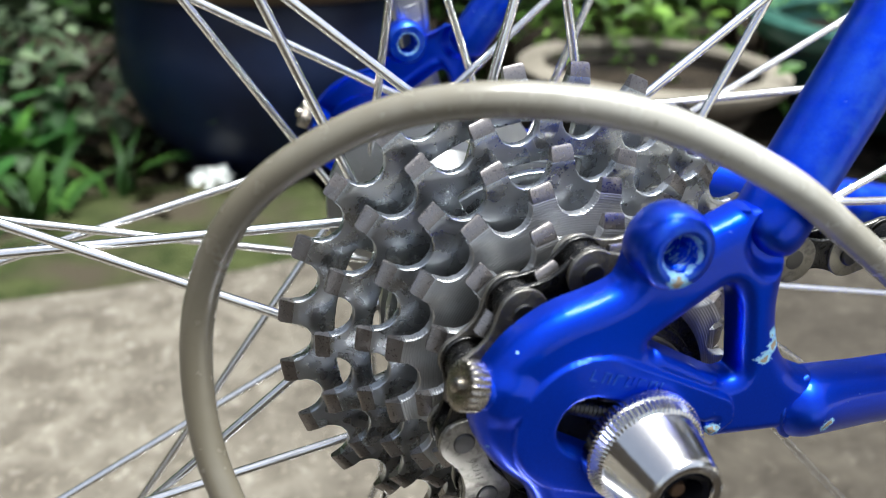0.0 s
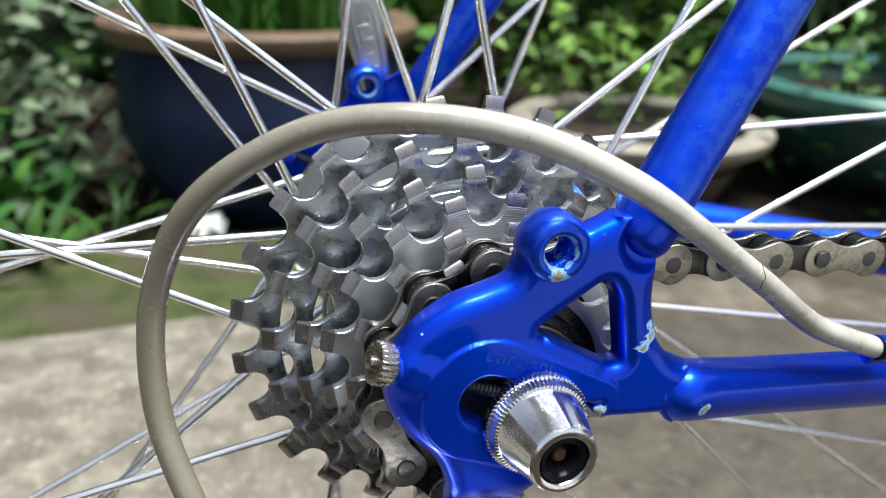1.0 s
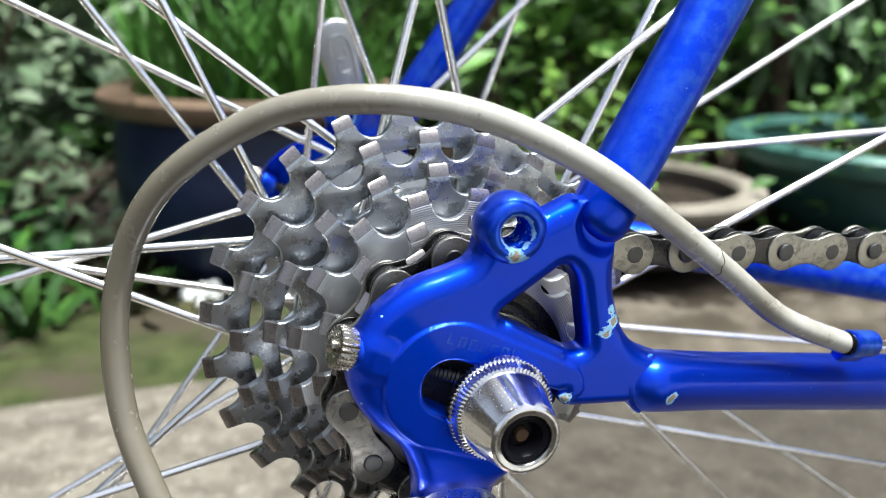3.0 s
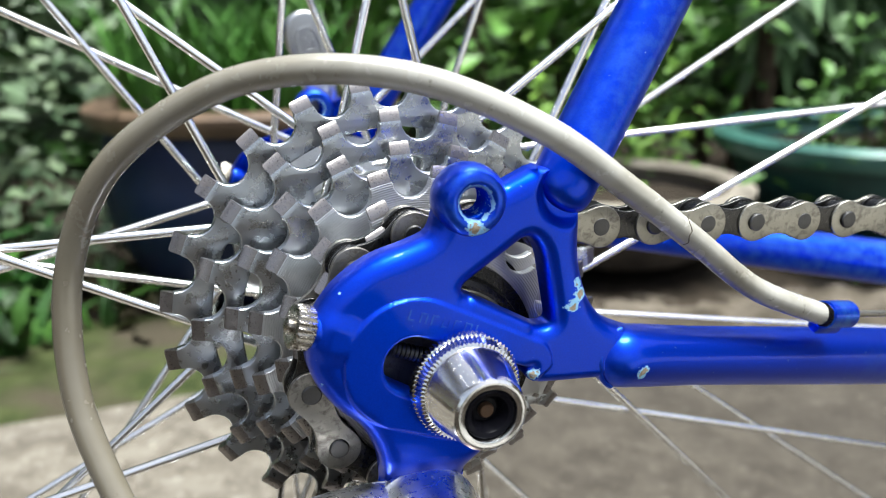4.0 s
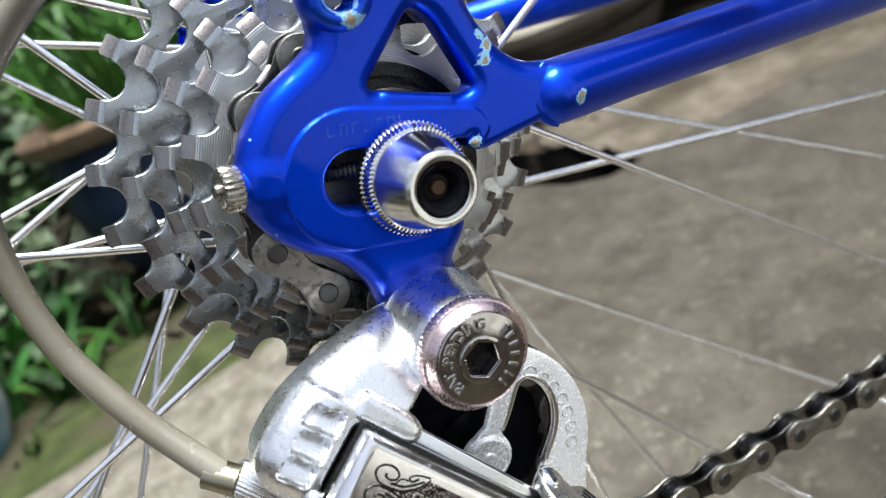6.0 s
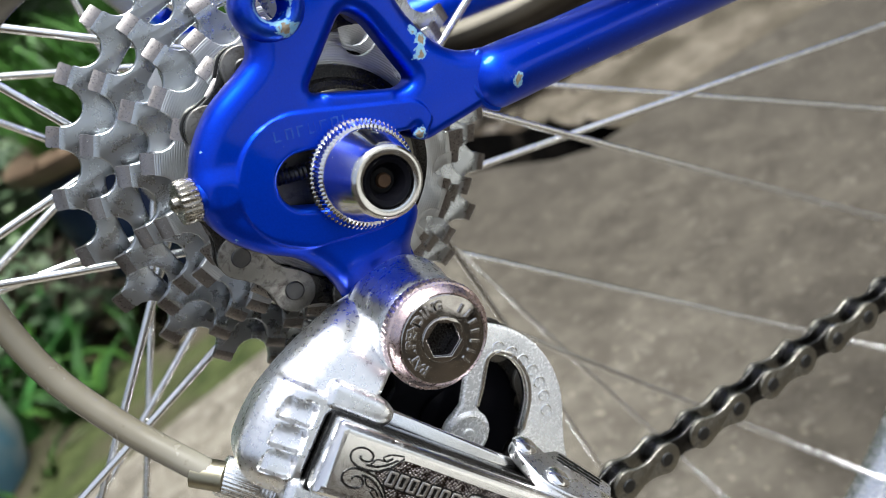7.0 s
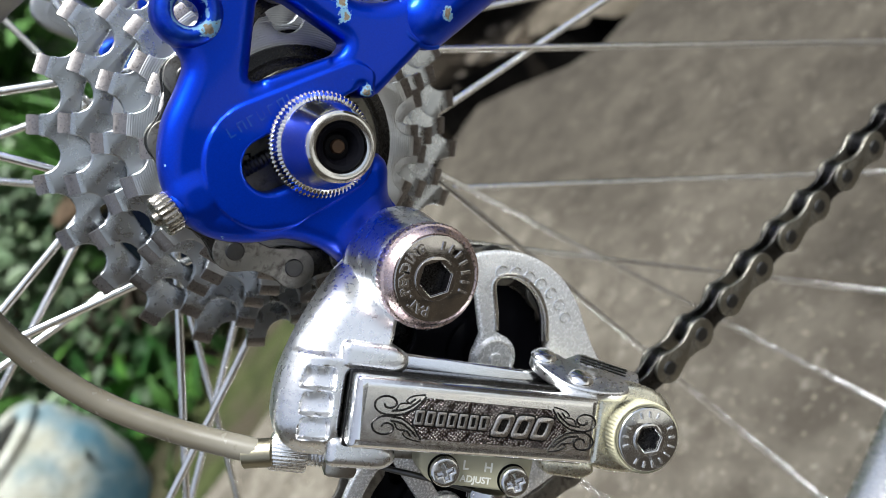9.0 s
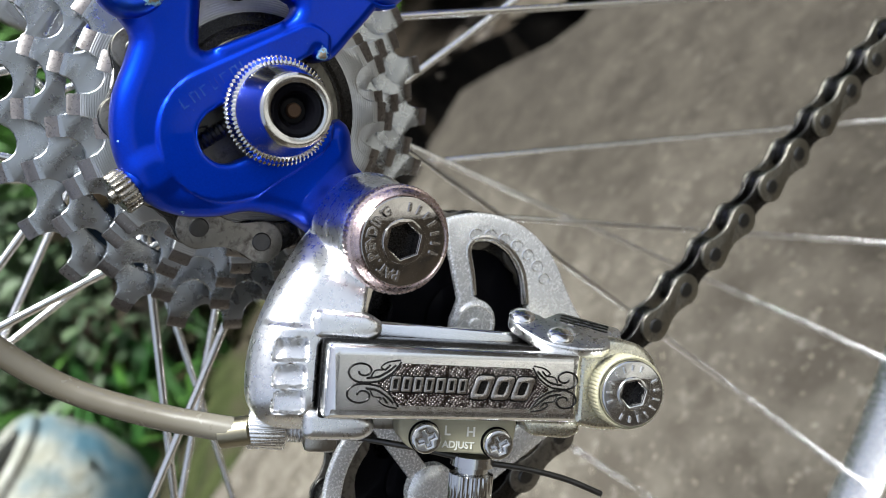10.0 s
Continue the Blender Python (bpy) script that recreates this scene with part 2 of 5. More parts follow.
DARK = plastic("black_plastic", (0.002, 0.002, 0.003), (0.006, 0.006, 0.008), 0.16, 80, 0.1, 0.06)
# black for holes and recesses, standing in for the shade inside them
HOLLOW = plastic("recess_shade", (0.002, 0.002, 0.002), (0.005, 0.005, 0.004), 0.6, 120, 0.15, 0.05)
CRACKED = plastic("split_plastic", (0.06, 0.05, 0.035), (0.11, 0.095, 0.07), 0.7, 120, 0.15, 0.1)
KNOB = metal("plated_knob", (0.19, 0.172, 0.145), (0.35, 0.325, 0.28), 0.27, 180, 0.1, 0.25, (0.12, 0.095, 0.07))
SATIN = metal("satin_alloy", (0.84, 0.845, 0.85), (0.92, 0.925, 0.93), 0.27, 130, 0.0, metallic=0.5, vary=0.02)
RUSTY = metal("rusty_pin", (0.05, 0.026, 0.013), (0.12, 0.068, 0.035), 0.6, 500, 0.3, 0.2, (0.04, 0.02, 0.01), 0.5)
HOUSING = aged_plastic()
OLIVE = metal("olive_ferrule", (0.24, 0.215, 0.15), (0.36, 0.33, 0.24), 0.36, 120, 0.1, 0.1, (0.1, 0.08, 0.05))
CREAM = plastic("cream_plastic", (0.36, 0.335, 0.225), (0.45, 0.42, 0.295), 0.4, 90)
PALE_INK = plastic("pale_relief", (0.78, 0.77, 0.70), (0.86, 0.85, 0.78), 0.4, 90)
RUBBER = plastic("tyre_rubber", (0.012, 0.012, 0.012), (0.03, 0.03, 0.028), 0.75, 120)
SPOKE = metal("bright_spoke", (0.80, 0.795, 0.785), (0.88, 0.875, 0.865), 0.24, 40, 0.0, vary=0.03)
BEADS = pebbled()
CAST = metal("cast_alloy", (0.34, 0.345, 0.345), (0.48, 0.485, 0.48), 0.34, 90, 0.15, 0.15, (0.2, 0.2, 0.19))
MARKS = metal("bronzed_marks", (0.46, 0.43, 0.41), (0.58, 0.55, 0.53), 0.3, 300, 0.1)
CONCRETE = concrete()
SOIL = soil("dark_soil", (0.018, 0.014, 0.010), (0.045, 0.035, 0.025), (0.012, 0.010, 0.008))
DRY_SOIL = soil("dry_soil", (0.070, 0.058, 0.043), (0.135, 0.115, 0.09), (0.05, 0.042, 0.03))
# near-black: stands in for the deep shade behind the slab's edge
SHADED_SOIL = soil("shaded_soil", (0.004, 0.0035, 0.003), (0.011, 0.009, 0.007), (0.003, 0.003, 0.0025))
MOSS = soil("mossy_ground", (0.022, 0.030, 0.010), (0.055, 0.064, 0.024), (0.05, 0.042, 0.028))
BLADE = leaf("grass_blade", (0.026, 0.085, 0.012), (0.075, 0.20, 0.03))
LEAF = leaf("broad_leaf", (0.012, 0.040, 0.009), (0.055, 0.13, 0.022))
BROADLEAF = leaf("wide_leaf", (0.025, 0.085, 0.02), (0.05, 0.15, 0.036))
PALE_LEAF = leaf("pale_leaf", (0.035, 0.095, 0.018), (0.12, 0.25, 0.05))
DULL_LEAF = leaf("dull_leaf", (0.035, 0.068, 0.032), (0.17, 0.225, 0.125))
DROOP_LEAF = leaf("drooping_leaf", (0.035, 0.075, 0.03), (0.12, 0.20, 0.09))
FERN = leaf("fern_leaf", (0.06, 0.14, 0.02), (0.17, 0.30, 0.05))
LITTER = leaf("leaf_litter", (0.035, 0.028, 0.016), (0.075, 0.075, 0.03))
WOOD = soil("bark", (0.05, 0.036, 0.024), (0.11, 0.08, 0.055), (0.035, 0.026, 0.018))
NAVY = glaze("navy_glaze", (0.004, 0.007, 0.024), (0.008, 0.017, 0.050), 0.40)
BROWN = glaze("brown_rim", (0.062, 0.040, 0.025), (0.13, 0.086, 0.055), 0.5)
PLASTER = glaze("white_plaster", (0.66, 0.655, 0.64), (0.78, 0.775, 0.76), 0.9, 1.5)
STONE = glaze("stone_rim", (0.11, 0.096, 0.074), (0.21, 0.186, 0.147), 0.7)
TEAL_RIM = glaze("green_rim", (0.018, 0.068, 0.055), (0.065, 0.16, 0.125), 0.35)
TEAL = glaze("green_glaze", (0.006, 0.027, 0.024), (0.02, 0.064, 0.055), 0.4)
PAINTY = soil("paint_stained", (0.27, 0.265, 0.21), (0.42, 0.42, 0.37), (0.09, 0.18, 0.23))
# for the pale sheet added out of view to brighten reflections
PALE_REFLECTOR = soil("pale_reflector", (0.30, 0.285, 0.25), (0.44, 0.42, 0.38), (0.24, 0.225, 0.20))
WHITE = glaze("stained_white", (0.52, 0.54, 0.50), (0.72, 0.74, 0.70), 0.6, 20)
ROCK = glaze("garden_rock", (0.035, 0.029, 0.023), (0.10, 0.082, 0.064), 0.85, 14)


# ---- mesh helpers ----
MM = 0.001
NOSE, AXLE_UP = 3.0, 0.335
BIKE_FRONT = Matrix(((1, 0, 0), (0, 0, -1), (0, 1, 0))).to_4x4()  # (x, up, towards the viewer) into the bicycle's axes


def place(origin, x_axis, y_axis):
    """A frame at origin with the given first two axes, in millimetres."""
    x = Vector(x_axis).normalized()
    y = (Vector(y_axis) - x * x.dot(Vector(y_axis))).normalized()
    m = Matrix((x, y, x.cross(y))).transposed().to_4x4()
    m.translation = origin
    return m


def along(origin, axis):
    """A frame whose third axis runs along axis."""
    z = Vector(axis).normalized()
    return place(origin, z.orthogonal(), z.cross(z.orthogonal()))


def taken(bm, me):
    bm.from_mesh(me)
    bpy.data.meshes.remove(me)


def curve_mesh(cu, m=None):
    """The mesh of a curve or text, moved by m."""
    ob = bpy.data.objects.new("shape", cu)
    scene.collection.objects.link(ob)
    bpy.context.view_layer.update()
    me = bpy.data.meshes.new_from_object(ob.evaluated_get(bpy.context.evaluated_depsgraph_get()))
    bpy.data.objects.remove(ob)
    bpy.data.curves.remove(cu)
    if m:
        me.transform(m)
    return me


def slab(bm, outlines, w0, w1, bevel=0.0, m=None, steps=1):
    """A plate with the given outlines (the first the outer one, anticlockwise; the rest holes) between heights w0 and w1."""
    cu = bpy.data.curves.new("slab", "CURVE")
    cu.dimensions, cu.fill_mode = "2D", "BOTH"
    cu.extrude, cu.bevel_depth, cu.bevel_resolution, cu.offset = (w1 - w0) / 2 - bevel, bevel, steps, -bevel
    for n, points in enumerate(outlines):
        turn = sum(a[0] * b[1] - a[1] * b[0] for a, b in zip(points, points[1:] + points[:1]))
        if (turn > 0) != (n == 0):
            points = points[::-1]
        sp = cu.splines.new("POLY")
        sp.points.add(len(points) - 1)
        for p, (x, y) in zip(sp.points, points):
            p.co = (x, y, 0, 1)
        sp.use_cyclic_u = True
    taken(bm, curve_mesh(cu, (m or Matrix()) @ Matrix.Translation((0, 0, (w0 + w1) / 2))))
    return bm


def sweep(bm, points, radius, radii=None, sides=6, closed=False):
    """A round bar along points."""
    cu = bpy.data.curves.new("sweep", "CURVE")
    cu.dimensions, cu.bevel_depth, cu.bevel_resolution, cu.use_fill_caps = "3D", radius, sides, True
    sp = cu.splines.new("POLY")
    sp.points.add(len(points) - 1)
    for n, (p, co) in enumerate(zip(sp.points, points)):
        p.co, p.radius = (*co, 1), radii[n] if radii else 1.0
    sp.use_cyclic_u = closed
    taken(bm, curve_mesh(cu))
    return bm


def text_on(bm, words, size, m, depth=0.12, bold=0.0):
    cu = bpy.data.curves.new("words", "FONT")
    cu.body, cu.size, cu.extrude, cu.offset, cu.align_x, cu.align_y = words, size, depth, bold, "CENTER", "CENTER"
    taken(bm, curve_mesh(cu, m))
    return bm


def lathe(bm, profile, m, sides=48, ripple=None):
    """Turns (radius, height) pairs round the third axis of m. ripple: (first row, last row, teeth, depth) for knurling."""
    rings = []
    for k, (r, h) in enumerate(profile):
        ring = []
        for n in range(sides):
            a = 2 * math.pi * n / sides
            rr = r
            if ripple and ripple[0] <= k <= ripple[1]:
                rr -= ripple[3] * (0.5 + 0.5 * math.cos(a * ripple[2]))
            ring.append(bm.verts.new(m @ Vector((rr * math.cos(a), rr * math.sin(a), h))))
        rings.append(ring)
    closed = profile[0] == profile[-1]
    if closed:
        for v in rings.pop():
            bm.verts.remove(v)
        rings.append(rings[0])
    for low, high in zip(rings, rings[1:]):
        for n in range(sides):
            bm.faces.new((low[n], low[(n + 1) % sides], high[(n + 1) % sides], high[n]))
    for ring, flip in ((rings[0], True), (rings[-1], False)) if not closed else ():
        bm.faces.new(ring[::-1] if flip else ring)
    return bm


def box(bm, size, m, bevel=0.0, steps=2):
    """A box of that size about m's origin, with rounded edges."""
    made = bmesh.ops.create_cube(bm, size=1, matrix=m @ Matrix.Diagonal((*size, 1)))
    if bevel:
        edges = list({e for v in made["verts"] for e in v.link_edges})
        bmesh.ops.bevel(bm, geom=edges, offset=bevel, segments=steps, profile=0.5, affect="EDGES")
    return bm


def rounded(points, radius, steps=5):
    """A polygon with rounded corners; radius may be one number or one a corner."""
    out = []
    for n, p in enumerate(points):
        r = radius[n] if isinstance(radius, (list, tuple)) else radius
        p, a, b = Vector(p), Vector(points[n - 1]), Vector(points[(n + 1) % len(points)])
        u, v = (a - p), (b - p)
        r = min(r, 0.48 * u.length, 0.48 * v.length)
        s, e = p + u.normalized() * r, p + v.normalized() * r
        for k in range(steps + 1):
            t = k / steps
            q = s * (1 - t) ** 2 + p * 2 * t * (1 - t) + e * t * t
            out.append((q.x, q.y))
    return out


def smooth(points, steps=5, closed=True):
    """A smooth line through points, of two or three numbers each."""
    pts = [Vector(p) for p in points]
    n = len(pts)
    out = []
    for i in range(n if closed else n - 1):
        if closed:
            a, b, c, d = pts[i - 1], pts[i], pts[(i + 1) % n], pts[(i + 2) % n]
        else:
            b, c = pts[i], pts[i + 1]
            a = pts[i - 1] if i else 2 * b - c
            d = pts[i + 2] if i + 2 < n else 2 * c - b
        for k in range(steps):
            t = k / steps
            out.append(tuple(0.5 * (2 * b + (c - a) * t + (2 * a - 5 * b + 4 * c - d) * t * t + (3 * b - a - 3 * c + d) * t ** 3)))
    if not closed:
        out.append(tuple(pts[-1]))
    return out


def arc(cx, cy, r, a0, a1, steps=12):
    return [(cx + r * math.cos(radians(a0 + (a1 - a0) * k / steps)), cy + r * math.sin(radians(a0 + (a1 - a0) * k / steps))) for k in range(steps + 1)]


def finish(me, bm, angle):
    bmesh.ops.remove_doubles(bm, verts=bm.verts, dist=2e-7)
    bmesh.ops.recalc_face_normals(bm, faces=bm.faces)
    bm.to_mesh(me)
    bm.free()
    me.shade_smooth()
    me.set_sharp_from_angle(angle=radians(angle))


def part(name, bm, material, parent, label="", angle=38, scale=MM):
    """Links a bmesh, in millimetres, as one mesh object under a thing or under a part."""
    me = bpy.data.meshes.new(name)
    if scale != 1:
        bmesh.ops.scale(bm, vec=(scale,) * 3, verts=bm.verts)
    finish(me, bm, angle)
    me.materials.append(material)
    return linked(name, me, parent, label)


def linked(name, me, parent, label="", m=None):
    ob = new(name, me)
    while parent and parent.parent and parent.parent.parent:  # three levels at most
        parent = parent.parent
    if parent:
        ob.parent = parent
    shift = Matrix.Translation(-BASE) if parent and parent.name == "bicycle" else Matrix()
    ob.matrix_basis = shift @ (m or Matrix())
    return tagged(ob, label)


def thing(name, bm, material, label, category, group="", kind="", angle=40):
    """A top-level thing of one mesh, in metres."""
    ob = part(name, bm, material, None, "", angle, 1)
    return tagged(ob, label, category, group, kind)


# ---- the bicycle ----
BIKE = pose(0, 0, AXLE_UP, 0, NOSE, 0)
BASE = BIKE.inverted() @ Vector((0, 0.066, 0))
bicycle = tagged(new("bicycle"), "blue road bicycle with worn paint standing on concrete", "bicycle")
bicycle.matrix_basis = BIKE @ Matrix.Translation(BASE)
MIDDLE = 63.0  # the wheel's plane
SLOT = Vector((0.92, -0.39)).normalized()
SLOT_UP = Vector((-SLOT.y, SLOT.x))


def dropout_shape():
    """The forged frame end, seen from the drive side: its outer edges, the slot's edge and the window."""
    end = Vector((-9.2, 3.9))
    tilt = math.degrees(math.atan2(SLOT_UP.y, SLOT_UP.x))
    jaw = rounded([(37.0, 3.0), (37.0, -3.0), (14.6, -2.5), (11.6, 0.9)], [2.6, 2.6, 2.6, 2.6])[6:]
    slot = arc(end.x, end.y, 5.2, tilt, tilt + 180, 14)
    lower = rounded([slot[-1], tuple(Vector((9.4, -4.0)) - SLOT_UP * 5.2), (8.3, -13.2), (3.4, -18.6), (3.2, -27)], [0, 2.6, 3, 4, 0])[12:-6]
    hanger = arc(-5.5, -29.3, 8.8, 10, -190, 18)
    rear = smooth([(-13.3, -20), (-14.2, -14.5), (-17.2, -8.6), (-22.0, -4.2), (-25.8, 1.0), (-27.4, 6.6), (-26.6, 12.0), (-22.8, 18.0), (-16.8, 22.6), (-9.8, 25.2), (-6.0, 27.2), (-4.8, 31.5)], 4, False)
    crest = [(-2.6, 37), (3.4, 36.8)] + smooth([(5.0, 34.9), (7.0, 35.2), (9.5, 36.4), (12.0, 37.7)], 4, False)
    under = [(13.6, 38.2), (17.4, 37.4), (21.6, 35.0)]
    web = smooth([(22.3, 31.0), (22.4, 27.5), (22.9, 21.0), (24.8, 14.9), (26.8, 11.4), (29.4, 8.9), (32.4, 7.3), (36.0, 6.0)], 4, False)
    window = rounded([(-0.9, 16.6), (12.2, 26.2), (15.1, 23.0), (18.3, 9.0), (15.6, 8.4)], [2.4, 3.2, 3.0, 2.4, 2.0])
    return crest, under, web, jaw, slot, lower + hanger + rear, window


def away(points, line):
    """How far each of points lies from a line of two-dimensional points, and the nearest place on it."""
    a, b = np.array(line[:-1], float), np.array(line[1:], float)
    best, near = np.full(len(points), 1e9), np.zeros((len(points), 2))
    for p, q in zip(a, b):
        d = q - p
        t = np.clip(((points - p) @ d) / max(d @ d, 1e-9), 0, 1)
        c = p + t[:, None] * d
        far = np.hypot(*(points - c).T)
        closer = far < best
        best[closer], near[closer] = far[closer], c[closer]
    return best, near


def inside(points, loop):
    a = np.array(loop, float)
    b = np.roll(a, -1, axis=0)
    hit = np.zeros(len(points), bool)
    for p, q in zip(a, b):
        if p[1] != q[1]:
            crossed = ((points[:, 1] < p[1]) != (points[:, 1] < q[1])) & (points[:, 0] < p[0] + (points[:, 1] - p[1]) * (q[0] - p[0]) / (q[1] - p[1]))
            hit ^= crossed
    return hit


def eased(x):
    x = np.clip(x, 0, 1)
    return x * x * (3 - 2 * x)


def relief(bm, m, loop, holes, shape, w0, step):
    """A solid over an outline with holes: its back is flat at w0, its front as high as shape says."""
    lo, hi = np.min(loop, axis=0) - step, np.max(loop, axis=0) + step
    nx, ny = int((hi[0] - lo[0]) / step) + 2, int((hi[1] - lo[1]) / step) + 2
    gx, gy = np.meshgrid(lo[0] + step * np.arange(nx), lo[1] + step * np.arange(ny))
    at = np.stack([gx.ravel(), gy.ravel()], 1)
    solid = inside(at, loop)
    near = away(at, loop + loop[:1])
    for hole in holes:
        solid &= ~inside(at, hole)
        e = away(at, hole + hole[:1])
        pick = e[0] < near[0]
        near = (np.where(pick, e[0], near[0]), np.where(pick[:, None], e[1], near[1]))
    keep = solid.reshape(ny, nx)
    cells = keep[:-1, :-1] | keep[1:, :-1] | keep[:-1, 1:] | keep[1:, 1:]
    at = np.where(solid[:, None], at, near[1])
    up = np.maximum(shape(at), w0 + 0.3)
    tops, feet = {}, {}

    def vert(store, k, w):
        if k not in store:
            store[k] = bm.verts.new(m @ Vector((at[k][0], at[k][1], w)))
        return store[k]

    for j in range(ny - 1):
        for i in range(nx - 1):
            if cells[j, i]:
                ring = [j * nx + i, j * nx + i + 1, (j + 1) * nx + i + 1, (j + 1) * nx + i]
                bm.faces.new([vert(tops, k, up[k]) for k in ring])
                for (dj, di), (p, q) in (((-1, 0), (0, 1)), ((0, 1), (1, 2)), ((1, 0), (2, 3)), ((0, -1), (3, 0))):
                    if not (0 <= j + dj < ny - 1 and 0 <= i + di < nx - 1 and cells[j + dj, i + di]):
                        p, q = ring[p], ring[q]
                        bm.faces.new((vert(tops, q, up[q]), vert(tops, p, up[p]), vert(feet, p, w0), vert(feet, q, w0)))


def falling(at, *edges):
    """How far a surface drops towards its edges, each a line and the radius of its rounding."""
    drop = np.zeros(len(at))
    for line, r in edges:
        t = np.clip(1 - away(at, line)[0] / r, 0, 1)
        drop = np.maximum(drop, r * (1 - np.sqrt(np.maximum(0, 1 - t * t))) * 0.92)
    return drop


def forged(bm, m):
    """The frame end's plate: rounded towards its edges, with the raised track round the slot."""
    crest, under, web, jaw, slot, rest, window = dropout_shape()
    slot_end = Vector((-9.2, 3.9))
    lift = math.degrees(math.atan2(SLOT_UP.y, SLOT_UP.x))
    mouth = Vector((13.4, -5.6))
    band = arc(slot_end.x, slot_end.y, 12.2, lift, lift + 180, 24) + [tuple(Vector((6.0, -2.6)) - SLOT_UP * 10.6), tuple(Vector((9.4, -4.0)) - SLOT_UP * 5.2), (14.6, -2.5), tuple(mouth + SLOT_UP * 5.6), tuple(mouth + SLOT * 1.6 + SLOT_UP * 8.0), tuple(mouth - SLOT * 1.0 + SLOT_UP * 11.6)]
    band = rounded(band, [0] * 25 + [3, 1, 1, 1, 2, 3], 4)

    def shape(at):
        drop = falling(at, (rest + crest, 4.0), (under, 3.2), (web, 3.8), (window, 2.9), ([window[-1], window[0]], 1.6), ([jaw[-1]] + slot + rest[:6], 0.7), (jaw, 2.0))
        reach = away(at, band + band[:1])[0] * np.where(inside(at, band), 1, -1)
        raised = 0.7 * eased((reach + 0.2) / 0.4)
        boss = 0.7 * eased(1.45 - away(at, [(-27.0, 10.9), (-22.0, 9.3)])[0] / 3.6)
        seat = 2.2 * eased((7.6 - away(at, [(19.6, 34.0), (26.0, 45.2)])[0]) / 3.0)  # the seat stay lies in a hollow
        return 10.0 - np.maximum(drop, seat) + np.maximum(raised, boss) - 3.2 * eased((-14.5 - at[:, 1]) / 7.5)  # thinner where the derailleur hangs

    relief(bm, m, crest + under + web + jaw + slot + rest, [window, arc(0.8, 32.7, 3.3, 0, 360, 24)[:-1]], shape, 4.2, 0.3)


def dropout(name, label):
    bm = bmesh.new()
    forged(bm, BIKE_FRONT)
    # the threaded eye for a mudguard stay, a thick ring
    eye = BIKE_FRONT @ Matrix.Translation((0.8, 32.7, 0))
    lathe(bm, [(3.1, 3.6), (5.2, 3.6), (6.2, 4.8), (6.5, 7.0), (6.3, 9.6), (5.4, 11.2), (4.1, 11.8), (3.35, 11.5), (2.9, 10.9)] + [(2.9 - 0.35 * (k % 2), 10.7 - 0.45 * k) for k in range(15)] + [(3.1, 3.6)], eye, 40)
    # the shoulder that takes the adjusting screw
    sweep(bm, smooth([(-26.5, -6.4, 10.8), (-25.2, -6.4, 10.4), (-23.6, -6.2, 9.8), (-21.5, -6.0, 9.2)], 4, False), 1.0, [3.0, 3.5, 3.7, 3.75, 3.75, 3.7, 3.6, 3.5, 3.4, 3.2, 3.0, 2.8, 2.4], 10)
    # the bead of brass round the chain stay's rounded end
    sweep(bm, [(34.6 + 6.3 * math.cos(radians(a)), -9.7 + 0.05 * abs(a - 180) * 0.4, 0.5 + 6.2 * math.sin(radians(a))) for a in range(105, 244, 6)], 0.6, None, 4)
    return part(name, bm, BLUE, bicycle, label, 50)


near_end = dropout("dropout", "glossy blue forged frame end with chipped paint")
far_end = linked("dropout", near_end.data.copy(), bicycle, "glossy blue forged frame end on the far side")
far_end.data.transform(Matrix.Translation((0, 0.132, 0)) @ Matrix.Diagonal((1, -1, 1, 1)))
far_end.data.flip_normals()
for end, side in ((near_end, 0), (far_end, 1)):
    flip = Matrix.Translation((0, 132 * side, 0)) @ Matrix.Diagonal((1, 1 - 2 * side, 1, 1))
    bm = bmesh.new()
    head = along((-26.6, -6.5, 10.8), (-0.95, -0.12, 0.27))
    lathe(bm, [(2.0, -0.4), (3.6, 0), (4.0, 0.35), (4.0, 2.9), (3.7, 3.3), (2.9, 3.45), (1.35, 3.3), (1.25, 4.2), (0.6, 4.6)], flip @ head, 132, (2, 3, 22, 0.42))
    part("adjuster_knob", bm, KNOB, end, "knurled screw head of worn plated brass", 50)
    bm = bmesh.new()
    rod = along((-25, -7.0, 10.2), (0.95, 0.0, -0.30))
    lathe(bm, [(1.55 if k % 2 else 1.25, 0.42 * k) for k in range(56)], flip @ rod, 14)
    part("adjuster_rod", bm, PIN_STEEL, end, "dark threaded rod")
for k in range(7):  # the maker's name, stamped into the track
    bm = bmesh.new()
    m = BIKE_FRONT @ Matrix.Translation((-9.6 + 2.05 * k, 13.3 - 0.62 * k, 10.78)) @ Matrix.Rotation(radians(-17), 4, "Z")
    box(bm, (0.28, 1.9, 0.12), m @ Matrix.Translation((-0.55, 0, 0)))
    if k % 2:
        box(bm, (0.28, 1.9, 0.12), m @ Matrix.Translation((0.55, 0, 0)))
    box(bm, (1.1, 0.28, 0.12), m @ Matrix.Translation((0, 0.8 if k % 3 else -0.8, 0)))
    part("stamped_mark", bm, BLUE, near_end)

# stays
STAY_DIR = Vector((0.562, 0.143, 1.0))


